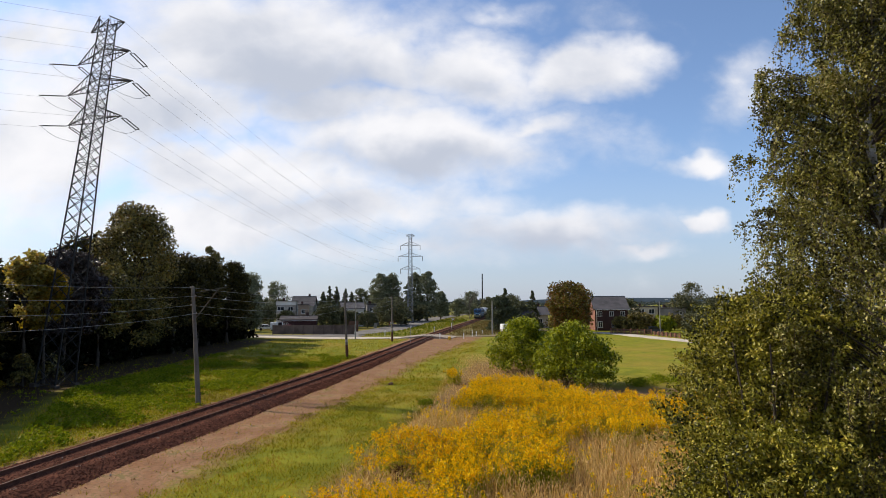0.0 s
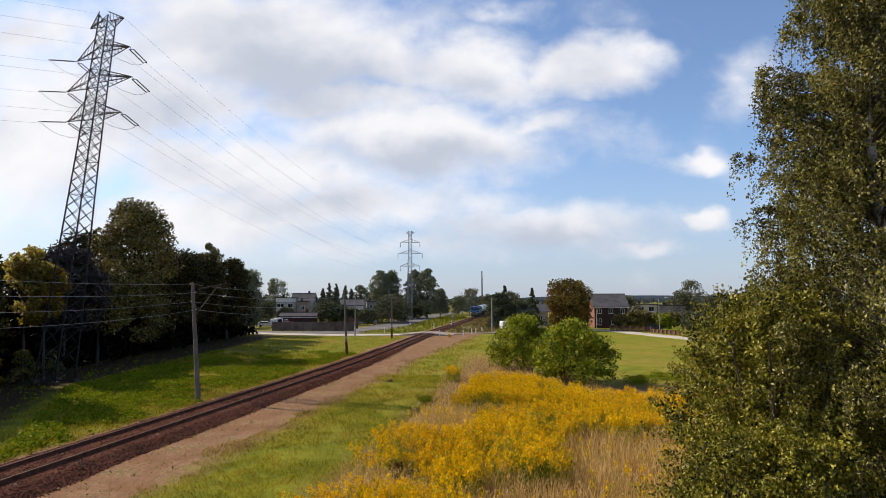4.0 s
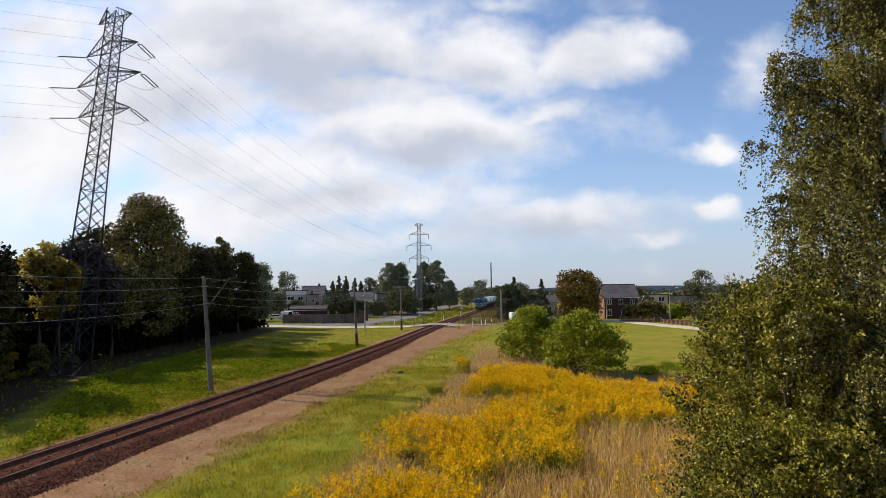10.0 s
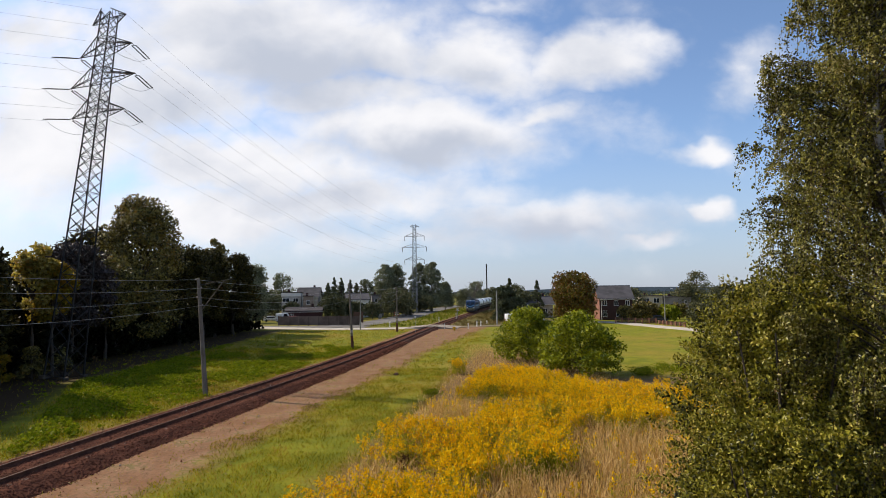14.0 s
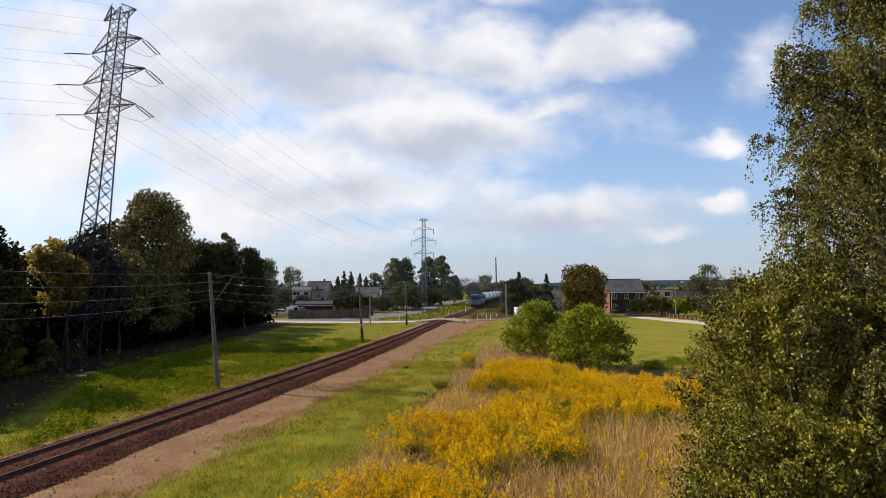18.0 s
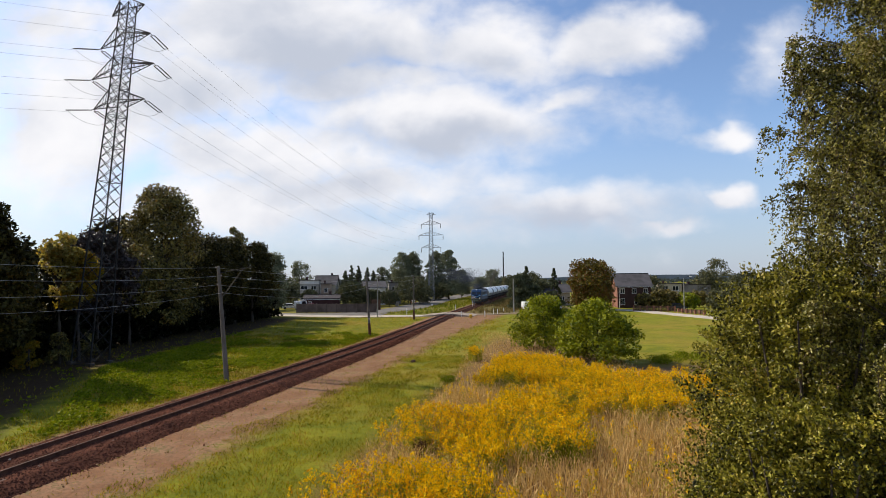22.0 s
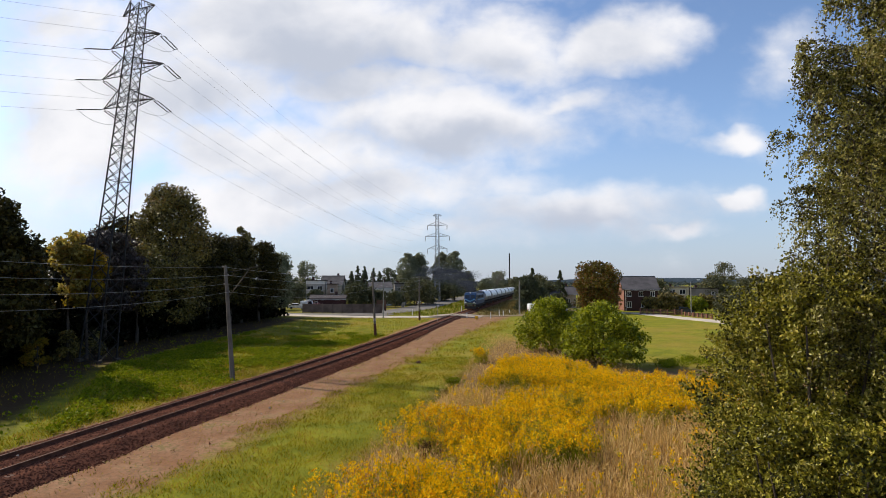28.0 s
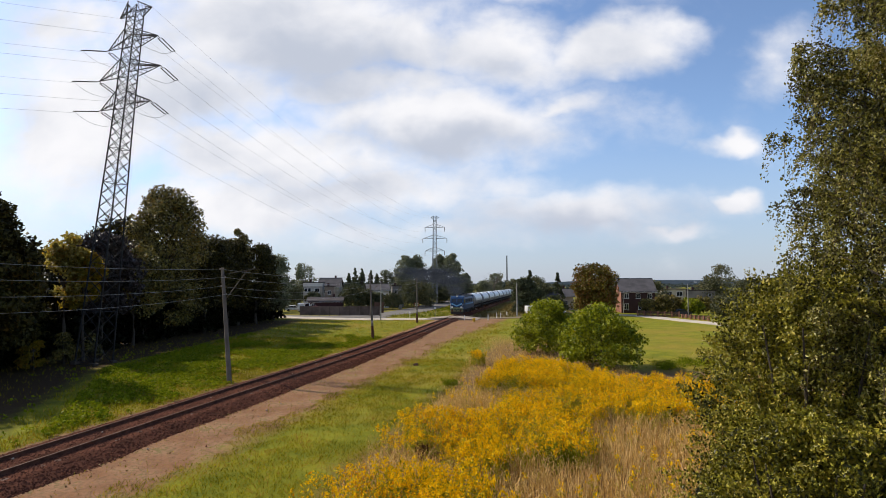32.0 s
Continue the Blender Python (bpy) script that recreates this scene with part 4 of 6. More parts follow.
def weed_edge(y):
    """Where the tall weeds and the bare brown ground begin, right of the lawn."""
    return float(np.interp(y, (12, 16, 19.6, 21.7, 30, 38, 47, 60, 67, 78), (-5.2, -4.0, -3.4, -2.9, -1.0, 0.5, 1.7, 3.4, 4.5, 6.5))) + 0.8 * noise.noise((y * 0.25, 4.0, 1.0)) + 0.4 * noise.noise((y * 0.9, 1.0, 1.0))


def in_weeds(x, y):
    top = 33.0 + 3.3 * min(3.2, max(0.0, x - 1.0)) - 1.7 * max(0.0, x - 8.0) + 2.0 * noise.noise((x * 0.35, 2.0, 7.0))
    if x > 13.0:
        top = max(top, 35.0)
    if x < weed_edge(y) or y > top:
        return 0.0
    return min(1.0, (x - weed_edge(y)) / 1.2 + 0.25)


def stands(spots, x, y):
    """How deep a place lies in the strongest of several round stands: centre and half widths."""
    return max(1.25 - math.hypot((x - cx) / rx, (y - cy) / ry) for cx, cy, rx, ry in spots)


GOLD = ((-1.8, 15.8, 3.4, 1.5), (1.3, 22.6, 4.0, 2.5), (8.9, 31.0, 2.8, 4.4), (5.4, 37.0, 3.0, 5.0), (5.0, 27.4, 2.4, 2.2), (2.0, 47.0, 0.7, 1.2), (14.0, 30.0, 3.0, 4.0), (-4.5, 13.5, 3.0, 1.5))
STRAW = ((7.6, 20.5, 2.7, 5.4), (-2.1, 19.9, 1.7, 0.9), (3.2, 31.2, 3.6, 0.9), (2.6, 15.6, 2.2, 1.2), (9.0, 14.5, 6.0, 3.0))


def golden(x, y):
    """Above zero where goldenrod grows thick, below where dry grass takes over."""
    rim = 0.3 * max(0.0, 1 - (x - weed_edge(y)) / 1.2)
    return max(-0.25, stands(GOLD, x, y)) - 0.9 * max(0.0, stands(STRAW, x, y)) - rim + 0.05 + 0.55 * patchy(x, y, 0.42, 5.0)


def clumped(x, y):
    """The plants stand in tufts about a metre wide."""
    return min(1.0, max(0.25, 0.8 + 1.5 * noise.noise((x * 1.1, y * 1.1, 6.0))))


def goldenrod():
    rng = np.random.default_rng(91)
    roots = scatter(rng, 44000, -8, 18, 12, 50, lambda x, y: max(in_weeds(x, y), 0.9 if math.hypot(x - 2.0, (y - 47.0) / 1.6) < 0.7 else 0.0) * (clumped(x, y) if golden(x, y) > 0 else 0.03))
    n = len(roots)
    height = 1.05 * (1 + 0.25 * rng.uniform(-1, 1, n)) + np.array([0.34 * noise.noise((x * 0.4, y * 0.4, 2.0)) + 0.34 * noise.noise((x * 1.1, y * 1.1, 6.0)) for x, y, _ in roots])
    lean = rng.normal(size=(n, 3)) * 0.10
    lean[:, 2] = 1
    tips = roots + lean * height[:, None]
    green = [blades(rng, roots, 0.8, 0.025, 0.1, 0.2)]
    k = 11
    u = rng.uniform(0.12, 0.97, (n, k, 1))
    green.append(leaves(rng, (roots[:, None] * (1 - u) + tips[:, None] * u + rng.normal(size=(n, k, 3)) * 0.06).reshape(-1, 3), 0.15, -0.15, 0.3, 0.26))
    top = part("goldenrod", quad_mesh("goldenrod", np.concatenate(green)), GOLD_STEM)
    k = 15
    u = rng.uniform(0, 1, (n, k, 1)) ** 0.8
    side = rng.normal(size=(n, k, 3)) * (0.025 + 0.06 * u) * np.array((1, 1, 0.35))
    spots = tips[:, None] + side - np.array((0, 0, 0.30)) * u + np.array((0, 0, 0.03))
    budding = np.array([patchy(x, y, 0.45, 11.0) + 0.42 - 0.9 * max(0.0, 1.2 - math.hypot((x - 3.2) / 1.6, (y - 18.9) / 1.5)) > v for (x, y, _), v in zip(roots, rng.uniform(-0.35, 0.35, n))])
    spots = spots[budding].reshape(-1, 3)
    tagged(part("blooms", quad_mesh("blooms", leaves(rng, spots, 0.095, -0.45, 0.4, 0.42)), GOLD_BLOOM, top, "golden yellow flower plumes"), kind="stuff")
    return tagged(top, "dense stand of flowering goldenrod in the meadow", "goldenrod", kind="stuff")


def dry_grass():
    rng = np.random.default_rng(92)
    def keep(x, y):
        weeds = in_weeds(x, y)
        thin = 0.95 if golden(x, y) < 0.02 else 0.10
        far = 0.05 if weed_edge(y) + 1 < x < 10 + 1.5 * noise.noise((y, 1, 1)) - max(0, y - 54) * 0.12 and 33 < y < 66 else 0.0
        return max(weeds * thin, far)
    roots = scatter(rng, 110000, -8, 18, 12, 60, keep)
    low = scatter(rng, 17000, -2, 16, 31, 72, lambda x, y: 0.8 if weed_edge(y) - 0.8 < x < 14 - 0.12 * (y - 46) + 1.5 * noise.noise((x * 0.5, y * 0.5, 3.0)) else 0.0)
    short = blades(rng, low, 0.2, 0.035, 0.6, 0.5)
    tall = rng.uniform(0.6, 1.1, len(roots)) * np.array([0.82 + 0.45 * patchy(x, y, 0.9, 7.0) for x, y, _ in roots])
    return tagged(part("dry_grass", arched("dry_grass", rng, roots, tall, 0.022, 0.36, short), DRY_GRASS), "tall straw-coloured dry grass among the weeds", "dry grass", kind="stuff")


def lawn():
    rng = np.random.default_rng(93)
    def keep(x, y):
        off = x - track_x(y)
        if -2.6 < off < 2.5:
            return 0.0
        # grass thinned where the ground colour stands in for the trees' shade
        if off < 0 and x < -28.6 + 0.4 * max(0.0, 44.0 - y) + 2.0 * noise.noise((x * 0.3, y * 0.3, 6.0)):
            return 0.05
        if off < 0:
            return 0.6 if x > -31.5 + noise.noise((y * 0.2, 1, 1)) * 2.5 else 0.03
        if x > weed_edge(y) - 0.3 and (y < 46 or (y < 74 and x < 13.5 - 0.12 * (y - 46) + 1.5 * noise.noise((x * 0.5, y * 0.5, 3.0)))):
            return 0.06
        worn = 5.5 + 4.2 * min(1.0, max(0.0, (y - 62) / 46)) + 1.6 * noise.noise((y * 0.25, 8.0, 2.0)) + 0.9 * noise.noise((x, y, 5.0))
        return 0.05 if off < worn else (0.85 if patchy(x, y, 0.3, 4.0) > -0.2 else 0.3)
    near = scatter(rng, 230000, -20, 8, 12, 50, keep)
    left = scatter(rng, 120000, -42, -8, 14, 70, lambda x, y: keep(x, y) if x - track_x(y) < 0 else 0)
    far = scatter(rng, 60000, -36, 16, 50, 105, lambda x, y: keep(x, y) * (max(0.0, min(1.0, (11 - x) / 5)) if track_x(y) + 3 < x else 0.8))
    sheets = [blades(rng, near, 0.10, 0.028, 0.9, 0.5), blades(rng, left, 0.17, 0.035, 0.5, 0.5), blades(rng, far, 0.14, 0.06, 0.5, 0.5)]
    return tagged(part("lawn_grass", quad_mesh("lawn_grass", np.concatenate(sheets)), GRASS_BLADE), "short green meadow grass", "grass", kind="stuff")


def broad_weeds():
    rng = np.random.default_rng(94)
    def keep(x, y):
        off = x - track_x(y)
        return (0.04 if x < -28.4 + 0.5 * max(0.0, 44.0 - y) else 0.9) if off < -3.0 and x > -32.5 and patchy(x, y, 0.22, 3.0) > -0.16 + (0.3 if y > 62 else 0) else 0.0
    roots = scatter(rng, 15000, -36, -8, 15, 75, keep)
    spots = clumps(rng, roots + np.array((0, 0, 0.14)), rng.uniform(0.15, 0.5, len(roots)), 14, 0.5)
    sheets = [leaves(rng, spots[spots[:, 2] > 0], 0.16, 0.0, 0.5, 0.6)]
    tufts = scatter(rng, 380, -13, 16, 14, 80, lambda x, y: 0.5 if 2.9 < x - track_x(y) < 13 and patchy(x, y, 0.3, 9.0) > 0.22 else 0.0)
    spots = clumps(rng, tufts + np.array((0, 0, 0.08)), rng.uniform(0.1, 0.35, len(tufts)), 16, 0.4)
    sheets.append(leaves(rng, spots[spots[:, 2] > 0], 0.11, 0.0, 0.5, 0.5))
    return tagged(part("broadleaf_weeds", quad_mesh("broadleaf_weeds", np.concatenate(sheets)), WEED_LEAF), "low bright green broad-leaved weeds beside the track", "weeds", kind="stuff")


def verge_growth():
    """Tall dry growth on the right of the line beyond the crossing, and rank green grass on the bank to its left."""
    rng = np.random.default_rng(97)
    dry = scatter(rng, 15000, 2, 44, 113, 200, lambda x, y: 0.9 if 2.6 < x - track_x(y) < 15 and patchy(x, y, 0.16, 3.0) > -0.25 else 0.0)
    tall = rng.uniform(0.35, 0.95, len(dry))
    tagged(part("verge_grass", arched("verge_grass", rng, dry, tall, 0.10, 0.6, leaves(rng, dry[::3] + np.array((0, 0, 0.3)), 0.4, 0.0, 0.5, 0.5)), VERGE_GRASS), "brown dry growth on the railway verge", "verge grass", kind="stuff")
    wet = scatter(rng, 15000, -22, 14, 112, 240, lambda x, y: 0.9 if x - track_x(y) < -2.8 and patchy(x, y, 0.14, 8.0) > -0.2 and x > float(np.interp(y, (112, 119, 138, 165, 200, 260), (-16, -13, -6.5, -2.5, 1.5, 11.5))) else 0.0)
    return tagged(part("bank_grass", quad_mesh("bank_grass", blades(rng, wet, 0.5, 0.16, 0.5, 0.6)), BANK_GRASS), "rank green grass on the bank beside the railway", "bank grass", kind="stuff")


def meadow_odds():
    """Dark dock plants among the weeds, a rank green patch behind the goldenrod and a dark turf clod on the lawn."""
    for k, (x, y, h, r, mat, label) in enumerate((
            (-1.2, 20.6, 0.85, 0.28, DOCK, "withered dark brown dock plant among the goldenrod"), (3.4, 30.2, 0.9, 0.3, DOCK, "withered red-brown dock plant among the goldenrod"),
            (4.0, 20.4, 1.0, 0.75, WEED_LEAF, "fresh green leafy weed among the goldenrod"), (17.4, 45.0, 0.45, 1.7, WEED_LEAF, "rank green weed behind the goldenrod"),
            (20.6, 47.2, 0.45, 1.9, WEED_LEAF, "rank green weed behind the goldenrod"), (-0.2, 36.5, 0.5, 0.7, WEED_LEAF, "low green weed at the lawn's edge"))):
        rng = np.random.default_rng(700 + k)
        top = empty("weed_plant", x, y, -0.05)
        for j in range(5 if h > 0.6 else 0):
            a = j * 1.3
            part("stalk", Geo().tube([(0, 0, 0), (r * 0.4 * math.cos(a), r * 0.4 * math.sin(a), h * 0.95)], [0.014, 0.006], 5), DOCK, top)
        centres = np.stack([rng.normal(0, r * 0.4, 60), rng.normal(0, r * 0.4, 60), rng.uniform(0.2, 1.0, 60) * h], 1)
        part("leaves", quad_mesh("leaves", leaves(rng, clumps(rng, centres, np.full(60, 0.14 if r < 1 else 0.4), 7 if mat is DOCK else 24), 0.09 if r < 1 else 0.16, -0.2, 0.4, 0.35)), mat, top)
        tagged(top, label, "weed", "single weeds in the meadow")
    rng = np.random.default_rng(720)
    clod = Geo().lathe(((0.24, -0.06), (0.22, 0.05), (0.14, 0.13), (0.05, 0.16)), 9, Matrix.Translation((-3.3, 46.3, 0)))
    clod.v = [(x + rng.normal() * 0.03, y + rng.normal() * 0.03, z + rng.normal() * 0.02) for x, y, z in clod.v]
    tagged(part("turf_clod", clod, SLEEPER), "dark clod of turned turf on the lawn", "clod")


def ballast_stones():
    rng = np.random.default_rng(95)
    n = 34000
    ys, offs = 13 + 62 * rng.uniform(0, 1, n) ** 1.7, rng.uniform(-2.6, 2.55, n) + (rng.uniform(0, 1, n) > 0.95) * 0.6
    offs *= np.interp(ys, (40, 75), (1.0, 0.74))
    heights = np.interp(np.abs(offs), (0.0, 0.72, 1.5, 2.45, 3.3), (0.245, 0.245, 0.225, -0.08, -0.06))
    centres = np.array([along_track(o, y, z) for o, y, z in zip(offs, ys, heights)])
    size = rng.uniform(0.022, 0.048, n) * (1 + (ys - 13) / 90)
    corners = np.array(((1, 0, 0), (-1, 0, 0), (0, 1, 0), (0, -1, 0), (0, 0, 1), (0, 0, -1)), float)
    verts = centres[:, None] + corners[None] * size[:, None, None] * rng.uniform(0.6, 1.25, (n, 6, 1)) * np.array((1, 1, 0.8))
    tris = np.array(((0, 2, 4), (2, 1, 4), (1, 3, 4), (3, 0, 4), (2, 0, 5), (1, 2, 5), (3, 1, 5), (0, 3, 5)))
    me = bpy.data.meshes.new("ballast_stones")
    me.from_pydata(verts.reshape(-1, 3), [], (tris[None] + 6 * np.arange(n)[:, None, None]).reshape(-1, 3))
    tagged(part("ballast_stones", me, STONE), "rust-brown crushed ballast stones", "ballast", kind="stuff")
    for k in range(18):
        y = rng.uniform(15, 60)
        o, s = (rng.uniform(-0.55, 0.55), rng.uniform(0.035, 0.06)) if k < 13 else (rng.uniform(2.6, 5.0), rng.uniform(0.04, 0.075))
        me = bpy.data.meshes.new("stone")
        me.from_pydata((corners * s * rng.uniform(0.6, 1.2, (6, 1))).tolist(), [], tris.tolist())
        ob = part("stone", me, PALE_STONE if k % 4 else STONE)
        ob.location = along_track(o, y, 0.28 if abs(o) < 1 else 0.0)
        tagged(ob, "pale loose stone between the rails" if abs(o) < 1 else "loose stone on the worn earth", "stone", "loose stones")


def earth_clods():
    """Clods, dead leaves and bits of straw on the worn earth."""
    rng = np.random.default_rng(96)
    spots = scatter(rng, 3200, -18, 6, 13, 80, lambda x, y: 0.9 if 2.3 < x - track_x(y) < 7.2 and patchy(x, y, 0.5, 2.0) > -0.25 else 0.0)
    straw = scatter(rng, 26000, -18, 9, 13, 104, lambda x, y: 0.75 if 2.3 < x - track_x(y) < 8.0 + 4.2 * min(1.0, max(0.0, (y - 62) / 46)) and patchy(x, y, 0.35, 6.0) > -0.3 else 0.0)
    tagged(part("dead_turf", quad_mesh("dead_turf", blades(rng, straw, 0.06, 0.035, 1.2, 0.5)), DEAD_TURF), "thin dead turf on the worn earth", "turf", kind="stuff")
    return tagged(part("earth_clods", quad_mesh("earth_clods", leaves(rng, spots + np.array((0, 0, 0.02)), 0.075, 0.0, 0.6, 0.8)), CLOD), "brown clods and dead leaves on the worn earth", "clods", kind="stuff")


goldenrod()
earth_clods()
dry_grass()
lawn()
broad_weeds()
ballast_stones()
verge_growth()
meadow_odds()


# ---- houses, fences and cars round the crossing ----
# one brick twice: shade in the front wall's colour, sunlight in the gable's
BRICK = surface("shaded_red_brick", (0.062, 0.030, 0.028), 0.9, 0.25, 0.6, 16, 0.3, second=(0.05, 0.026, 0.024))
PALE_BRICK = surface("sunlit_orange_brick", (0.24, 0.11, 0.075), 0.9, 0.25, 0.6, 16, 0.3)
WHITE_WALL = surface("white_render", (0.66, 0.65, 0.63), 0.9, 0.08, 0.3, 12, 0.1, second=(0.58, 0.55, 0.50))
BEIGE_WALL = surface("beige_render", (0.46, 0.40, 0.31), 0.9, 0.1, 0.3, 12, 0.1)
PALE_GREY_WALL = surface("pale_grey_render", (0.40, 0.375, 0.34), 0.9, 0.1, 0.3, 12, 0.1)
PINK_WALL = surface("dusty_brown_render", (0.30, 0.225, 0.17), 0.9, 0.1, 0.3, 12, 0.1)
GREY_WALL = surface("grey_render", (0.24, 0.22, 0.21), 0.9, 0.1, 0.3, 12, 0.1)
ROOF_GREY = surface("grey_roof_sheeting", (0.085, 0.08, 0.085), 0.85, 0.15, 0.5, 6, 0.2)
ROOF_DARK = surface("dark_tarred_roof", (0.06, 0.05, 0.05), 0.8, 0.15, 0.5, 6, 0.2)
BURGUNDY = surface("burgundy_boards", (0.060, 0.028, 0.030), 0.8, 0.2, 0.5, 8, 0.2, spec=0.1)
FENCE_GREY = surface("grey_concrete_panel", (0.155, 0.115, 0.092), 0.95, 0.2, 0.6, 10, 0.2, thing=0.2, spec=0.1)
FENCE_BROWN = surface("brown_fence_board", (0.10, 0.055, 0.035), 0.9, 0.2, 0.6, 10, 0.2, thing=0.2)
GLASS = surface("dark_window_glass", (0.025, 0.03, 0.035), 0.08, 0.05, 0.5, 4, 0.0, spec=0.7)
FRAME = surface("white_window_frame", (0.75, 0.74, 0.72), 0.6, 0.05, 1, 10, 0.0)
WHITE_PAINT = surface("white_sign_paint", (0.78, 0.77, 0.74), 0.6, 0.08, 2, 15, 0.05)
YELLOW_PAINT = surface("yellow_paint", (0.68, 0.42, 0.03), 0.6, 0.08, 2, 15, 0.05)
RED_PAINT = surface("red_paint", (0.45, 0.03, 0.03), 0.5, 0.08, 2, 15, 0.05)
CAR_WHITE = surface("white_car_paint", (0.74, 0.74, 0.74), 0.3, 0.04, 1, 10, 0.0, spec=0.5)
CAR_RED = surface("red_car_paint", (0.36, 0.03, 0.03), 0.3, 0.04, 1, 10, 0.0, spec=0.5)
CAR_DARK = surface("dark_blue_car_paint", (0.035, 0.04, 0.06), 0.3, 0.04, 1, 10, 0.0, spec=0.5)
RUBBER = surface("black_rubber", (0.02, 0.02, 0.02), 0.9, 0.1, 2, 20, 0.1)


def window_on(parent, x, y, z, w, h, name="window"):
    """A window in a wall that faces the viewer: frame, sill, two panes with a mullion."""
    f = Geo()
    for sx in (-1, 0, 1):
        f.box(x + sx * (w / 2 - 0.035), y - 0.03, z, 0.07, 0.10, h)
    for sz in (-1, 1):
        f.box(x, y - 0.03, z + sz * (h / 2 - 0.035), w, 0.098, 0.07)
    frame_part = part(name, f, FRAME, parent)
    for s in (-1, 1):
        part("pane", Geo().box(x + s * w / 4, y - 0.02, z, w / 2 - 0.06, 0.03, h - 0.1), GLASS, frame_part, "dark glass")
    part("sill", Geo().box(x, y - 0.09, z - h / 2 - 0.03, w + 0.16, 0.22, 0.05), FRAME, frame_part)


def gable_house(name, label, x, y, rz, w, d, eave, ridge, walls, roof, windows, overhang=0.45, gable_mat=None, pipe=0.0, door=None, chimney=True):
    """A house with its ridge along its front, which faces the viewer at local y = 0."""
    top = empty(name, x, y, 0, rz)
    part("wall", Geo().box(0, 0.15, eave / 2, w, 0.3, eave), walls, top, "front wall")
    part("wall", Geo().box(0, d - 0.15, eave / 2, w, 0.3, eave), walls, top, "rear wall")
    outline = ((0.302, 0), (d - 0.302, 0), (d - 0.302, eave), (d / 2, ridge - 0.1), (0.302, eave))
    for s in (-1, 1):
        part("gable_wall", Geo().prism(outline, "x", s * (w / 2 - 0.3), s * w / 2), gable_mat or walls, top)
    for s in (0, 1):
        a = (-overhang, eave - overhang * (ridge - eave) / (d / 2)) if s == 0 else (d + overhang, eave - overhang * (ridge - eave) / (d / 2))
        slab = ((a[0], a[1]), (d / 2, ridge), (d / 2, ridge + 0.18), (a[0], a[1] + 0.18))
        part("roof_slope", Geo().prism(slab, "x", -w / 2 - overhang, w / 2 + overhang), roof, top)
    part("ridge_cap", Geo().box(0, d / 2, ridge + 0.2, w + 2 * overhang, 0.3, 0.1), roof, top)
    if chimney:
        part("chimney", Geo().box(w * 0.22, d / 2 + 0.8, ridge + 0.35, 0.6, 0.6, 1.3), BRICK, top, bevel=0.02)
    part("gutter", Geo().tube([(-w / 2 - overhang, -overhang - 0.08, eave - 0.28), (w / 2 + overhang, -overhang - 0.08, eave - 0.28)], 0.07, 6), FRAME, top)
    if pipe:
        part("downpipe", Geo().tube([(pipe, -0.1, eave - 0.3), (pipe, -0.1, 0)], 0.055, 6), FRAME, top, "white downpipe")
    for wx, wz, ww, wh in windows:
        window_on(top, wx, 0.0, wz, ww, wh)
    if door:
        part("door", Geo().box(door, -0.03, 1.05, 1.0, 0.08, 2.1), FENCE_BROWN, top)
    return tagged(top, label, "house", "houses")


def flat_house(name, label, x, y, rz, w, d, h, walls, windows, roof=None):
    top = empty(name, x, y, 0, rz)
    part("wall", Geo().box(0, d / 2, h / 2, w, d, h), walls, top)
    part("roof", Geo().box(0, d / 2, h + 0.1, w + 0.5, d + 0.5, 0.24), roof or ROOF_DARK, top, "flat dark roof")
    part("chimney", Geo().box(-w * 0.2, d * 0.6, h + 0.6, 0.6, 0.6, 0.9), BRICK, top)
    for wx, wz, ww, wh in windows:
        window_on(top, wx, 0.0, wz, ww, wh)
    return tagged(top, label, "house", "houses")


gable_house("house", "red brick house with shade in its front colour and a grey gable roof", 44.4, 131.5, -8, 7.8, 9.0, 5.3, 8.2, BRICK, ROOF_GREY,
            ((-2.7, 4.1, 1.0, 1.2), (0.0, 4.1, 1.0, 1.2), (2.7, 4.1, 1.0, 1.2), (-2.7, 1.5, 1.0, 1.5), (0.6, 1.5, 1.2, 1.3)), gable_mat=PALE_BRICK, pipe=-3.5, door=2.7, chimney=False)
flat_house("house", "pale beige flat-roofed house with large dark windows", 68.0, 168.0, -12, 6.5, 8.0, 5.4, BEIGE_WALL, ((-1.6, 4.0, 1.7, 1.5), (1.4, 4.0, 1.7, 1.5), (-1.6, 1.4, 1.5, 1.2)))
flat_house("outbuilding", "low grey rendered outbuilding beside the beige house", 75.2, 166.0, -12, 7.8, 7.0, 5.0, GREY_WALL, ((2.4, 3.6, 0.8, 0.9),))
cube = flat_house("house", "grey cube-shaped house with a white parapet", -41.2, 156.0, 10, 5.4, 8.0, 7.4, PALE_GREY_WALL, ((-1.5, 5.3, 1.9, 1.1), (1.2, 5.2, 1.4, 1.2), (-1.6, 2.6, 1.6, 1.4), (1.2, 2.6, 1.5, 1.4)))
part("parapet", Geo().box(0, -0.06, 6.95, 5.5, 0.1, 1.2), WHITE_WALL, cube, "white parapet band")
part("balcony", Geo().box(-1.2, -0.7, 4.1, 2.6, 1.3, 0.9), PALE_GREY_WALL, cube, bevel=0.03)
gable_house("house", "far house with a dark grey gable roof", -42.2, 180.0, 4, 7.0, 8.0, 6.2, 9.0, PALE_GREY_WALL, ROOF_GREY, ((-1.6, 4.6, 1.1, 1.1), (1.4, 4.6, 1.3, 1.1)))
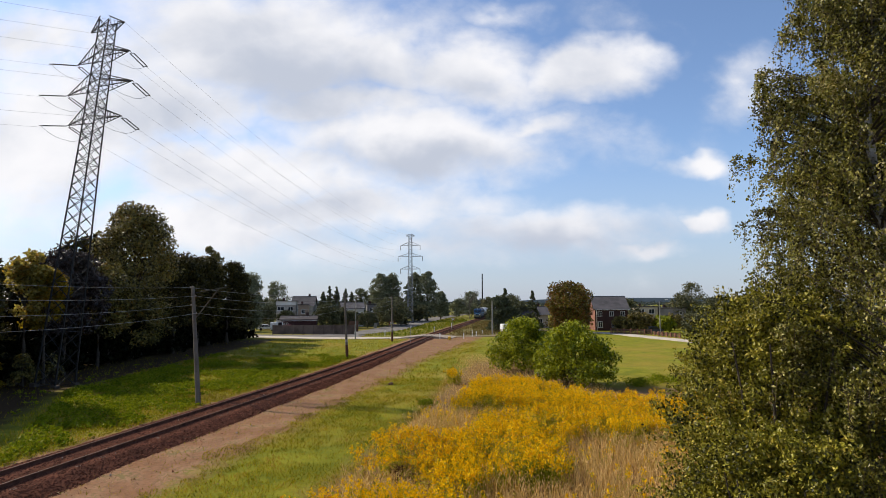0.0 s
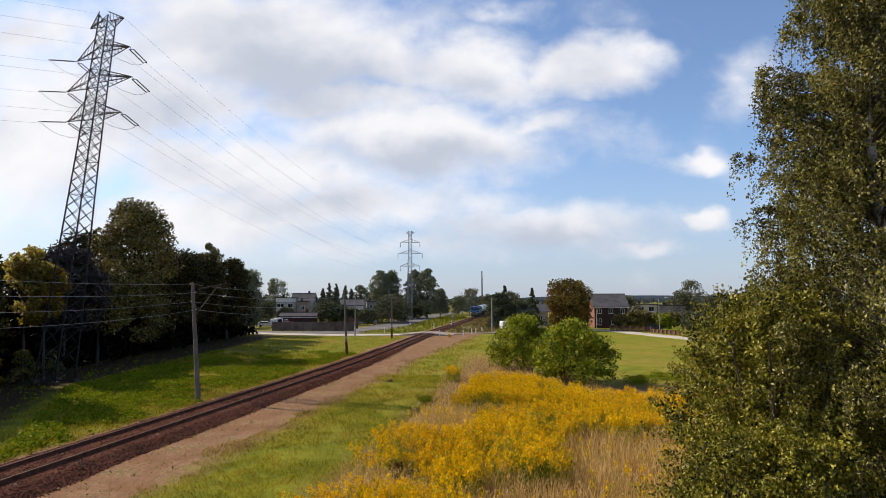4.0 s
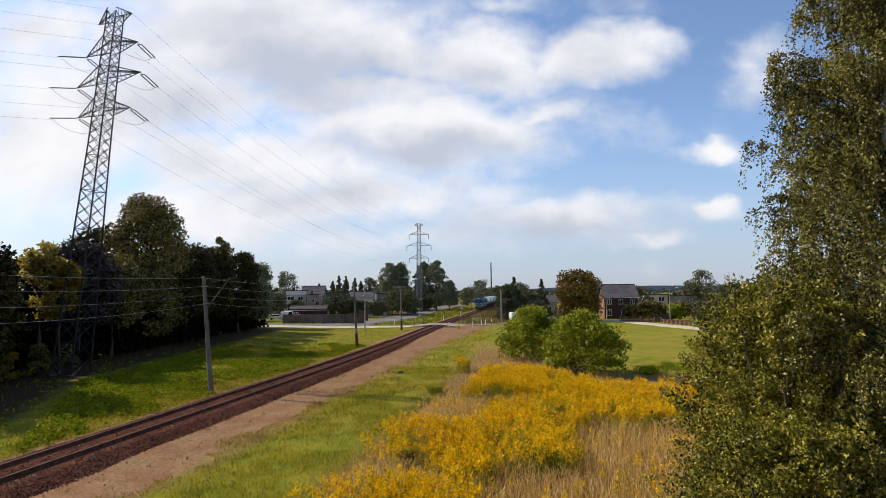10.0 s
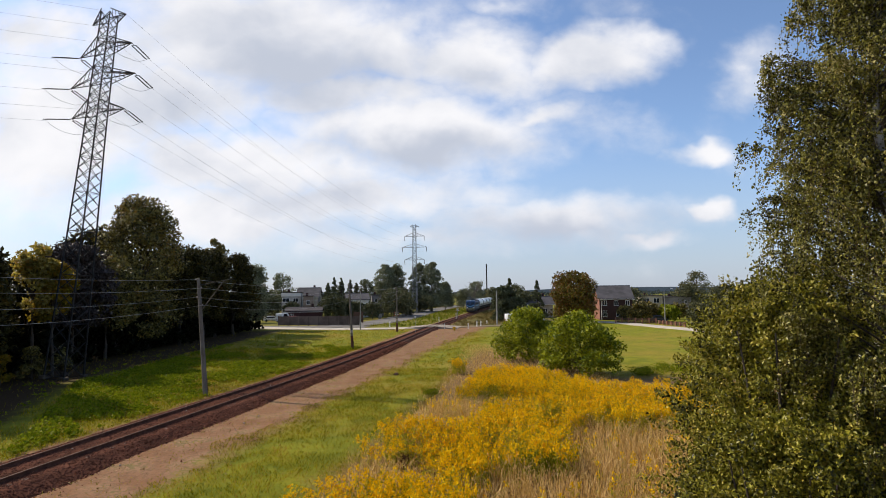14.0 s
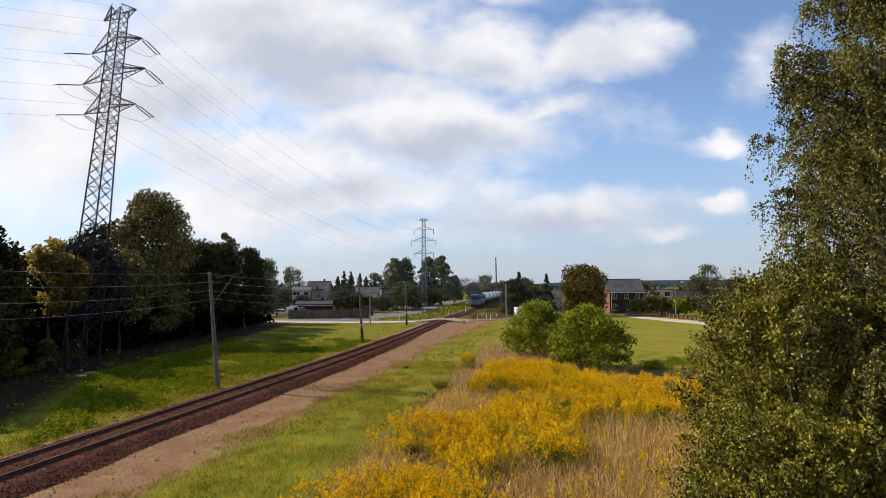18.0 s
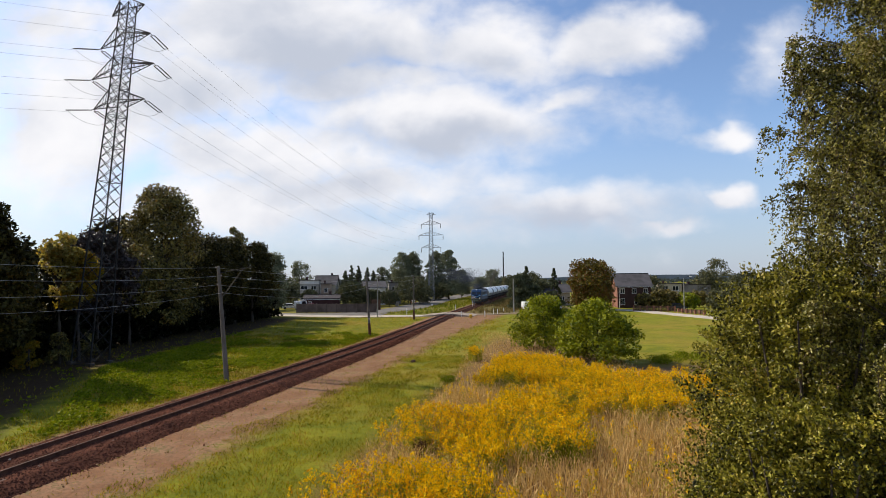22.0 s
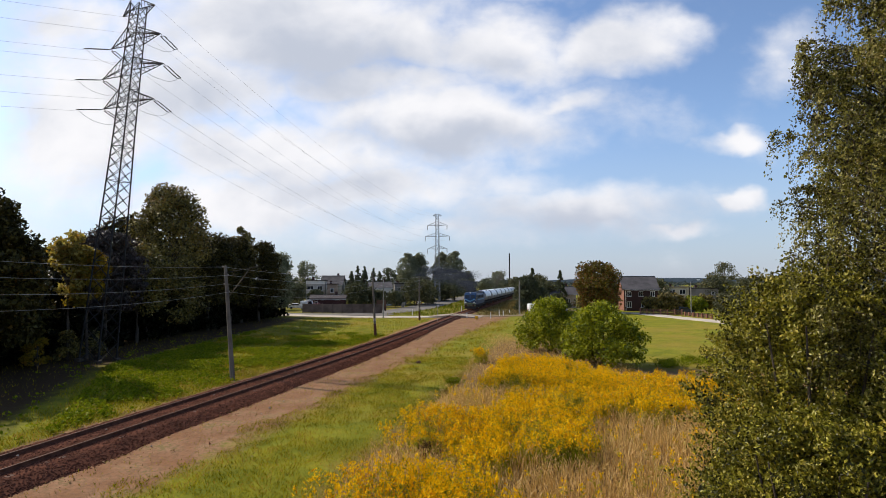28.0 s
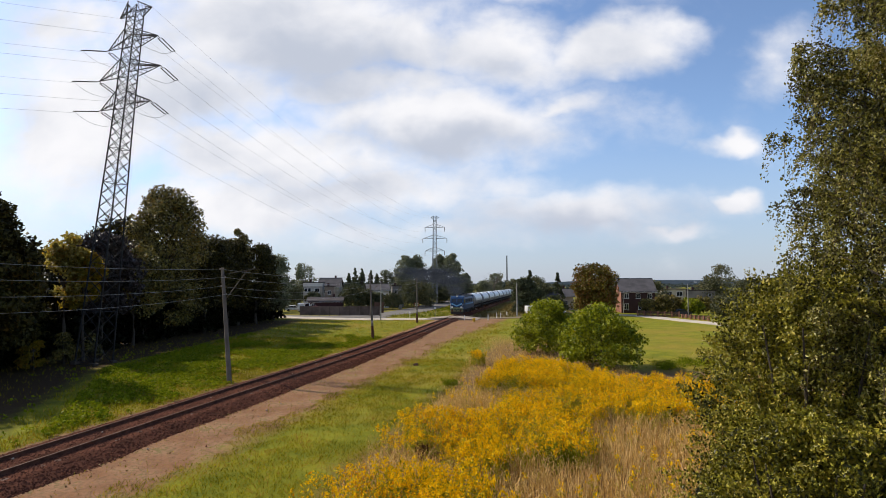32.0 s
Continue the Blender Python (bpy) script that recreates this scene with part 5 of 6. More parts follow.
flat_house("house", "narrow grey flat-roofed house among the garden trees", -17.4, 166.0, 10, 3.6, 6.0, 6.4, GREY_WALL, ((-0.6, 4.8, 0.9, 1.1), (0.8, 2.2, 0.9, 1.1)))
flat_house("house_wing", "brownish wing of the cube-shaped house", -35.9, 154.0, 10, 2.7, 7.0, 6.3, PINK_WALL, ((0.0, 4.6, 1.0, 1.2), (0.0, 2.0, 1.0, 1.2)))
gable_house("house", "white house with a dark gable roof behind trees", -22.6, 160.0, 14, 6.2, 8.0, 5.3, 6.9, WHITE_WALL, ROOF_GREY, ((-1.6, 3.4, 1.1, 1.1), (1.4, 3.4, 1.3, 1.1), (-1.6, 1.4, 1.2, 1.1)))
gable_house("shed", "long low burgundy shed with a dark roof", -34.0, 141.0, 8, 9.0, 5.0, 2.6, 3.4, BURGUNDY, ROOF_DARK, ((-3.0, 1.5, 1.0, 0.7),), overhang=0.3)
gable_house("house", "far low house with a grey roof between the trees", 29.0, 148.0, 0, 7.0, 6.0, 3.8, 5.6, BEIGE_WALL, ROOF_GREY, ((-1.6, 1.9, 1.0, 1.1), (1.4, 1.9, 1.0, 1.1)))


def panel_fence(name, label, a, b, count, height, panel_mat, post_mat, post=0.16, open_base=0.05, pickets=0):
    a, b = Vector((*a, 0)), Vector((*b, 0))
    way = (b - a) / count
    turn = Matrix.Rotation(math.atan2(way.y, way.x), 4, "Z")
    top = empty(name, *a)
    for k in range(count + 1):
        p = way * k
        part("post", Geo().box(p.x, p.y, height / 2, post, post, height + 0.1, turn), post_mat, top)
        if k < count:
            c = way * (k + 0.5)
            if pickets:
                for z in (0.3, height * 0.8):
                    part("rail", Geo().box(c.x, c.y, z, way.length - post, 0.05, 0.09, turn), panel_mat, top)
                for j in range(pickets):
                    q = way * (k + (j + 0.5) / pickets)
                    part("picket", Geo().box(q.x, q.y - 0.05, open_base + height / 2 - 0.05, 0.11, 0.025, height - open_base - 0.06, turn), panel_mat, top)
                continue
            part("panel", Geo().box(c.x, c.y, open_base + height / 2 - 0.03, way.length - post, 0.06, height - open_base - 0.1, turn), panel_mat, top)
    return tagged(top, label, "fence")


panel_fence("fence", "weathered grey concrete panel fence along the road", (-34.6, 120.4), (-16.6, 119.2), 8, 2.1, FENCE_GREY, FENCE_GREY)
panel_fence("fence", "dark brown board fence with posts along the lane", (39.8, 118.5), (47.0, 114.2), 6, 1.15, FENCE_BROWN, PALE_BRICK, 0.24, pickets=8)
panel_fence("fence", "low fence with red brick posts", (47.2, 113.0), (48.6, 104.5), 6, 0.75, FENCE_BROWN, PALE_BRICK, 0.34, pickets=7)
panel_fence("gate", "dark brown wooden yard gate", (-19.4, 130.5), (-17.2, 130.0), 1, 2.6, FENCE_BROWN, FENCE_BROWN, 0.2)


def car(label, x, y, rz, paint, length=4.2, height=1.45, van=False):
    top = empty("car", x, y, 0, rz)
    L, h = length / 2, height
    outline = ((-L, 0.32), (L, 0.32), (L, 0.75), (L * 0.55, 0.88), (L * 0.22, h), (-L * 0.6, h), (-L * 0.92, 0.92), (-L, 0.8))
    if van:
        outline = ((-L, 0.32), (L, 0.32), (L, 0.95), (L * 0.78, 1.05), (L * 0.5, h), (-L * 0.97, h), (-L, h * 0.9))
    part("body", Geo().prism(outline, "y", -0.85, 0.85), paint, top, bevel=0.09)
    for s in (-1, 1):
        glass = ((L * 0.45, 0.92), (L * 0.2, h - 0.12), (-L * 0.55, h - 0.12), (-L * 0.75, 0.95))
        part("side_window", Geo().prism(glass, "y", s * 0.84, s * 0.862), GLASS, top)
        for wx in (-L * 0.62, L * 0.64):
            wheel = part("wheel", Geo().lathe(((0.20, -0.1), (0.31, -0.08), (0.31, 0.08), (0.20, 0.1)), 14, Matrix.Translation((wx, s * 0.78, 0.31)) @ pose(0, 0, 0, 90, 0, 0)), RUBBER, top)
            part("rim", Geo().lathe(((0.03, -0.105), (0.19, -0.105), (0.19, 0.105), (0.03, 0.105)), 12, Matrix.Translation((wx, s * 0.785, 0.31)) @ pose(0, 0, 0, 90, 0, 0)), GALVANISED, wheel)
    part("windscreen", Geo().add([(L * 0.53, -0.7, 0.93), (L * 0.53, 0.7, 0.93), (L * 0.27, 0.62, h - 0.08), (L * 0.27, -0.62, h - 0.08)], [(0, 1, 2, 3)]), GLASS, top)
    for s in (-1, 1):
        part("headlight", Geo().box(L - 0.02, s * 0.6, 0.66, 0.06, 0.3, 0.14), FRAME, top)
        part("tail_light", Geo().box(-L + 0.02, s * 0.65, 0.72, 0.06, 0.22, 0.18), RED_PAINT, top)
    return tagged(top, label, "car", "parked cars")


car("white car parked behind the fence", -41.8, 139.5, 20, CAR_WHITE)
car("white van parked behind the fence", -38.2, 137.0, 80, CAR_WHITE, 4.8, 2.2, True)
car("red car parked in front of the shed", -35.2, 136.0, 10, CAR_RED)
car("white van parked under the conifers", 18.4, 123.6, 20, CAR_WHITE, 4.6, 2.05, True)
car("white car parked beside another under the conifers", 23.2, 124.4, 12, CAR_WHITE)
car("dark car parked behind the board fence", 50.2, 121.0, 10, CAR_DARK)


def marker_post(label, x, y, height, paint, cap=None, width=0.16, z=0.0):
    top = empty("marker_post", x, y, z)
    part("post", Geo().box(0, 0, height / 2, width, width, height), paint, top, bevel=0.02)
    part("head", Geo().box(0, 0, height + 0.05, width * 1.15, width * 1.15, 0.12), cap or RED_PAINT, top, bevel=0.02)
    return tagged(top, label, "marker post", "posts at the crossing")


for x, y, h in ((5.6, 141.0, 1.6), (1.9, 104.0, 0.9), (6.4, 103.6, 1.0), (8.6, 110.4, 1.1), (11.2, 116.0, 0.9), (-9.3, 112.6, 1.1), (9.6, 112.5, 0.9), (1.0, 125.0, 1.3)):
    marker_post("white concrete marker post at the level crossing", x, y, h, WHITE_PAINT, WHITE_PAINT)
marker_post("low yellow marker at the level crossing", 3.6, 100.6, 0.5, YELLOW_PAINT, YELLOW_PAINT, 0.5)
marker_post("pale box on the verge", -15.2, 151.0, 1.2, BEIGE_WALL, CONCRETE, 0.9)


def crossing_sign(label, x, y, rz, height=2.9):
    """A post with a white and red warning cross."""
    top = empty("crossing_sign", x, y, 0, rz)
    part("post", Geo().tube([(0, 0, -0.2), (0, 0, height)], 0.05, 8), DULL_STEEL, top)
    for s in (-1, 1):
        turn = pose(0, 0, 0, 0, s * 32, 0)
        board = part("cross_board", Geo().box(0, -0.06 - 0.015 * s, height - 0.35, 1.2, 0.02, 0.14, turn), WHITE_PAINT, top, "white board with red ends")
        for e in (-1, 1):
            c = turn.to_3x3() @ Vector((e * 0.53, 0, 0))
            part("red_end", Geo().box(c.x, -0.062 - 0.015 * s, height - 0.35 + c.z, 0.16, 0.026, 0.145, turn), RED_PAINT, board)
    return tagged(top, label, "road sign", "crossing signs")


crossing_sign("white and red warning cross on a post by the crossing", 6.0, 141.8, 0)
crossing_sign("white and red warning cross beside the road", -8.2, 116.5, 20)


def post_with_plate(label, x, y, height, plate, paint):
    top = empty("track_sign", x, y, 0)
    part("post", Geo().tube([(0, 0, -0.2), (0, 0, height)], 0.035, 8), CONCRETE, top)
    part("plate", Geo().box(0, -0.05, height - plate / 2, plate, 0.02, plate), paint, top)
    return tagged(top, label, "track sign")


post_with_plate("thin post with a small white plate beside the track", -3.3, 92.0, 3.0, 0.3, WHITE_PAINT)


def street_lamp(label, x, y, height, arm, pole_mat=None):
    top = empty("street_lamp", x, y, 0)
    pole_mat = pole_mat or CONCRETE
    part("pole", Geo().tube([(0, 0, -0.2), (0, 0, height)], [0.13, 0.08], 8), pole_mat, top)
    part("arm", Geo().tube([(0, 0, height - 0.2), (arm * 0.6, 0, height + 0.3), (arm, 0, height + 0.4)], 0.04, 6), GALVANISED, top)
    part("lamp_head", Geo().box(arm * 1.25, 0, height + 0.4, 0.6, 0.22, 0.14), FRAME, top, bevel=0.03)
    return tagged(top, label, "street lamp", "street lamps")


street_lamp("concrete street lamp beside the lane", 50.4, 117.6, 7.0, 1.3)
street_lamp("concrete street lamp beside the crossing road", -14.3, 104.5, 7.4, 1.2)


def tall_mast(label, x, y, height, radius):
    top = empty("mast", x, y, 0)
    part("shaft", Geo().tube([(0, 0, -0.3), (0, 0, height)], [radius, radius * 0.7], 10), GALVANISED, top)
    part("head", Geo().tube([(0, 0, height), (0, 0, height + 0.6)], [radius * 0.9, radius * 0.5], 8), GALVANISED, top)
    return tagged(top, label, "mast")


def bare_tree(label, x, y, height, seed):
    """A leafless tree: a trunk that forks again and again into thin twigs."""
    rng = random.Random(seed)
    top = empty("bare_tree", x, y, 0)
    part("trunk", Geo().tube([(0, 0, -0.2), (0.1, 0, height * 0.4), (0.0, 0.1, height * 0.62)], [0.26, 0.18, 0.12], 7), OLD_WOOD, top)
    for k in range(11):
        branch, a, z = Geo(), k * 2.4 + rng.uniform(-0.4, 0.4), height * rng.uniform(0.3, 0.6)
        out = Vector((math.cos(a), math.sin(a), rng.uniform(0.7, 1.6))).normalized()
        reach = height * rng.uniform(0.26, 0.4)
        line = [Vector((0, 0, z)) + out * reach * u + Vector((0, 0, 0.12 * reach * u * u)) for u in (0, 0.35, 0.7, 1.0)]
        branch.tube(line, [0.09, 0.07, 0.05, 0.03], 5)
        for p in line[1:] * 3:
            side = (out + Vector((rng.uniform(-1, 1), rng.uniform(-1, 1), rng.uniform(-0.2, 0.9)))).normalized()
            branch.tube([p, p + side * reach * rng.uniform(0.2, 0.5)], [0.04, 0.02], 4)
        part("branch", branch, OLD_WOOD, top)
    return tagged(top, label, "tree")


bare_tree("leafless grey tree beyond the crossing", 17.3, 235.0, 12.6, 5)
tall_mast("tall dark slender mast beyond the crossing", 29.2, 300.0, 22.5, 0.42)


def a_pole(label, x, y, height):
    top = empty("a_frame_pole", x, y, 0)
    for s in (-1, 1):
        part("leg", Geo().tube([(s * 1.0, 0, -0.2), (s * 0.06, 0, height)], [0.16, 0.11], 8), OLD_WOOD, top)
    part("crossbar", Geo().tube([(-0.55, 0, height * 0.45), (0.55, 0, height * 0.45)], 0.06, 6), OLD_WOOD, top)
    return tagged(top, label, "pole")


a_pole("grey wooden A-frame pole behind the crossing", 19.0, 133.0, 8.0)


# ---- trees of the middle distance and the far woods ----
MIDDLE = (
    ("conifer", -33.0, 178, 12.2, 3.1, NEEDLE), ("conifer", -29.7, 172, 11.9, 3.1, NEEDLE), ("conifer", -27.4, 176, 11.4, 2.9, NEEDLE), ("conifer", -25.6, 177, 10.4, 2.8, NEEDLE), ("conifer", -33.4, 170, 10.2, 2.8, NEEDLE), ("conifer", -31.2, 182, 11.2, 3.1, NEEDLE), ("conifer", -23.6, 184, 10.0, 2.8, NEEDLE), ("conifer", -36.2, 184, 10.8, 3.1, NEEDLE), ("round", -39.0, 148, 4.6, 2.2, GARDEN_LEAF), ("round", -43.5, 146, 6.0, 2.4, GARDEN_LEAF), ("round", -17.2, 150, 4.0, 2.4, GARDEN_LEAF), ("round", -12.0, 160, 7.6, 4.4, GARDEN_LEAF),
    ("round", -56, 170, 11, 4.5, GARDEN_LEAF), ("round", -48, 172, 13, 4.0, POPLAR_LEAF), ("round", -47, 132, 5.5, 3.0, GARDEN_LEAF), ("round", -50, 125, 8.0, 3.4, GARDEN_LEAF),
    ("round", -28, 147, 6.5, 3.0, GARDEN_LEAF), ("round", -25.5, 150, 5.5, 2.6, GARDEN_LEAF), ("round", -13.5, 172, 7.6, 3.8, GARDEN_LEAF), ("round", -17, 182, 7, 3.4, GARDEN_LEAF),
    ("round", -12.5, 196, 8.0, 5.0, GARDEN_LEAF), ("round", 4.5, 262, 8.0, 4.0, GARDEN_LEAF), ("round", 13.0, 244, 8.0, 4.2, POPLAR_LEAF), ("round", -9.0, 232, 7.0, 3.6, GARDEN_LEAF),
    ("round", 16.0, 262, 8.0, 5.0, POPLAR_LEAF), ("round", 21.0, 270, 12, 4.4, POPLAR_LEAF), ("round", 29.0, 262, 9, 5.0, GARDEN_LEAF), ("round", 37.0, 250, 10, 5.5, GARDEN_LEAF),
    ("round", 20.5, 138, 5.6, 3.0, NEEDLE), ("round", 24.0, 150, 6.4, 4.0, GARDEN_LEAF), ("round", -44.5, 133, 5.0, 3.0, GARDEN_LEAF), ("round", -22.5, 152, 4.4, 2.6, GARDEN_LEAF), ("round", -9.0, 166, 5.4, 4.0, GARDEN_LEAF), ("round", -4.0, 200, 6.0, 4.2, GARDEN_LEAF), ("round", 41.5, 146, 9.5, 4.0, GARDEN_LEAF),
    ("round", 43.4, 122.5, 3.4, 1.9, OLIVE_LEAF), ("round", 46.4, 121.5, 4.2, 2.3, OLIVE_LEAF), ("round", 49.6, 123.5, 4.0, 2.2, OLIVE_LEAF), ("round", 53.0, 122.0, 3.6, 2.2, BUSH_LEAF),
    ("round", 55.0, 112.0, 4.2, 2.4, GARDEN_LEAF), ("conifer", 61.0, 116.0, 5.0, 1.8, POPLAR_LEAF), ("round", 60.0, 132.0, 3.6, 2.4, OLIVE_LEAF), ("round", 67.5, 128.0, 4.0, 2.6, GARDEN_LEAF),
    ("round", 58.5, 160.0, 7.5, 3.6, GARDEN_LEAF), ("round", 84.0, 158.0, 8.5, 4.4, GARDEN_LEAF), ("round", 79.5, 168.0, 9.5, 4.4, GARDEN_LEAF), ("round", 54.0, 176.0, 7.2, 4.0, NEEDLE),
    ("round", 147.0, 300.0, 17.5, 6.5, GARDEN_LEAF), ("round", 72.0, 118.0, 5.4, 3.4, GARDEN_LEAF), ("round", 80.0, 100.0, 6.0, 3.8, GARDEN_LEAF), ("round", 60.0, 205.0, 7.0, 4.4, NEEDLE),
    ("round", -70, 165, 12, 5.0, GARDEN_LEAF), ("round", -62, 150, 9, 4.4, GARDEN_LEAF), ("round", -20, 214, 11, 5.0, GARDEN_LEAF), ("round", -28, 222, 12, 5.0, NEEDLE),
)
for k, (shape, x, y, h, r, mat) in enumerate(MIDDLE):
    kind = "conifer" if shape == "conifer" else ("bush" if h < 6.6 else "broadleaf_tree")
    label = {"conifer": "dark pointed conifer among the gardens", "bush": "dark green garden bush beside the lane", "broadleaf_tree": "dark green broadleaf tree in the middle distance"}[kind]
    tree(kind, label, "bush" if kind == "bush" else "tree", x, y, h, r, 0.6 if h < 7 else 1.2, mat, 200 + k, balls=110 if shape == "conifer" else 64, per=26 if shape == "conifer" else 42, leaf=0.36 + y / 850, ball=0.11 if shape == "conifer" else 0.17, shape=shape, group="distant trees")


def far_woods():
    """Belts of woodland on the horizon, from a few hundred metres to the hills."""
    rng = np.random.default_rng(61)
    sheets = []
    for count, x0, x1, y0, y1, tall, size in ((2600, -260, -18, 235, 300, 8.5, 1.8), (1500, 18, 60, 330, 420, 10, 1.9), (2200, 60, 420, 300, 380, 4.2, 1.4), (8200, -900, 1500, 850, 1300, 9.5, 2.4)):
        x, y = rng.uniform(x0, x1, count), rng.uniform(y0, y1, count)
        hill = np.array([0.75 + 0.35 * noise.noise((a / tall * 0.05, b * 0.002, 1.0)) + 0.2 * noise.noise((a / tall * 0.35, 1.0, 2.0)) for a, b in zip(x, y)])
        z = rng.uniform(0, 1, count) ** 0.6 * tall * hill
        spots = clumps(rng, np.stack([x, y, z], 1), np.full(count, size * 1.1), 4, 0.8)
        sheets.append(leaves(rng, spots[spots[:, 2] > 0], size * 1.2, 0.0, 0.4, 0.8))
    return tagged(part("far_woods", quad_mesh("far_woods", np.concatenate(sheets)), FAR_WOOD), "green woodland along the horizon, dimmed by haze in its colour", "woodland", kind="stuff")


far_woods()


def far_ridge():
    """A long low wooded hill that closes the view beyond the fields."""
    geo, n = Geo(), 90
    verts = []
    for i in range(n + 1):
        x = 150 + 2300 * i / n
        top = 6 + 22 * min(1.0, i / 14) * (0.85 + 0.18 * noise.noise((x * 0.0035, 1.0, 4.0)) + 0.05 * noise.noise((x * 0.03, 2.0, 4.0)))
        verts += [(x, 1960, -1), (x, 2000, top * 0.85), (x, 2060, top), (x, 2300, top * 0.9), (x, 2400, -1)]
    geo.add(verts, [(5 * i + k, 5 * i + 5 + k, 5 * i + 6 + k, 5 * i + 1 + k) for i in range(n) for k in range(4)])
    return tagged(part("backdrop_ridge", geo, RIDGE, rounded=True), "wooded ridge on the horizon with blue haze in its colour", "hill", kind="structure")


# ridge colour shifted to blue for the haze of distance
RIDGE = surface("hazed_wooded_ridge", (0.050, 0.066, 0.082), 1.0, 0.25, 0.012, 0.06, 0.0, second=(0.038, 0.052, 0.062), spec=0.0)
far_ridge()


# ---- train ----
BLUE = surface("locomotive_blue_paint", (0.009, 0.040, 0.11), 0.45, 0.15, 1.5, 20, 0.02, second=(0.010, 0.038, 0.095))
LIGHT_BLUE = surface("light_blue_paint", (0.16, 0.40, 0.66), 0.45, 0.1, 1.5, 20, 0.02)
GREEN_YELLOW = surface("faded_yellow_warning_paint", (0.20, 0.22, 0.12), 0.5, 0.15, 2.0, 20, 0.02)
WHITE_TANK = surface("grey_tank_paint", (0.36, 0.34, 0.335), 0.5, 0.12, 0.6, 9, 0.02, second=(0.24, 0.225, 0.22))
SHIELD = surface("clean_white_sheet", (0.90, 0.90, 0.89), 0.35, 0.03, 0.6, 9, 0.0, second=(0.84, 0.84, 0.82), spec=0.5)
BAND = surface("faded_orange_band", (0.42, 0.30, 0.22), 0.6, 0.1, 1.0, 12, 0.02)
UNDERFRAME = surface("sooty_underframe", (0.045, 0.038, 0.034), 0.85, 0.25, 2, 20, 0.1)
ROOF_SOOT = surface("sooty_roof_paint", (0.04, 0.042, 0.045), 0.8, 0.2, 1.5, 15, 0.05)
LAMP_GLASS = surface("headlamp_glass", (0.86, 0.85, 0.78), 0.15, 0.03, 2, 20, 0.0, spec=0.6)
SOOT = surface("diesel_smoke", (0.095, 0.105, 0.125), 1.0, 0.05, 1, 5, 0.0, second=(0.08, 0.085, 0.10), spec=0.0)


def wheelset(radius, name="wheelset"):
    """Two flanged wheels on an axle along x, with spokes that show its turning."""
    g = Geo()
    turn = pose(0, 0, 0, 0, 90, 0)
    g.tube([(-0.75, 0, 0), (0.75, 0, 0)], 0.08, 8)
    for s in (-1, 1):
        g.lathe(((0.1, -0.07), (radius + 0.025, -0.07), (radius + 0.025, -0.04), (radius, -0.03), (radius, 0.07), (0.1, 0.07)), 18, Matrix.Translation((s * 0.78, 0, 0)) @ (turn if s > 0 else pose(0, 0, 0, 0, -90, 0)))
        for k in range(4):
            a = k * math.pi / 2
            g.box(s * 0.86, 0.28 * math.cos(a), 0.28 * math.sin(a), 0.04, 0.12, 0.12)
    return g.mesh(name)


def bogie(parent, y, axles, radius, length, wheel_mesh):
    frame_geo = Geo()
    for s in (-1, 1):
        frame_geo.box(s * 1.02, y, radius + 0.12, 0.14, length, 0.22)
        for a in axles:
            frame_geo.box(s * 1.05, y + a, radius, 0.2, 0.3, 0.32)
    frame_geo.box(0, y, radius + 0.15, 2.0, 0.5, 0.25)
    bogie_part = part("bogie", frame_geo, UNDERFRAME, parent)
    for s in (-1, 1):
        springs = Geo()
        for a in np.linspace(axles[0] * 0.6, axles[-1] * 0.6, len(axles)):
            springs.tube([(s * 1.06, y + a, radius + 0.2), (s * 1.06, y + a, radius + 0.48)], 0.09, 6)
        part("spring", springs, UNDERFRAME, bogie_part)
    wheels = []
    for a in axles:
        if not wheel_mesh.materials:
            wheel_mesh.materials.append(RAIL_RUST)
        ob = new("wheelset", wheel_mesh)
        ob.parent = bogie_part
        ob.matrix_local = Matrix.Translation((0, y + a, radius))
        wheels.append((ob, y + a, radius))
    return wheels


def buffers(parent, y, way):
    for s in (-1, 1):
        b = Geo().tube([(s * 0.875, y, 1.05), (s * 0.875, y + way * 0.42, 1.05)], 0.09, 8)
        buffer_part = part("buffer", b, UNDERFRAME, parent)
        part("buffer_plate", Geo().tube([(s * 0.875, y + way * 0.42, 1.05), (s * 0.875, y + way * 0.48, 1.05)], 0.22, 14), RAIL_RUST, buffer_part)
    part("coupling_hook", Geo().box(0, y + way * 0.2, 1.0, 0.1, 0.4, 0.2), UNDERFRAME, parent)


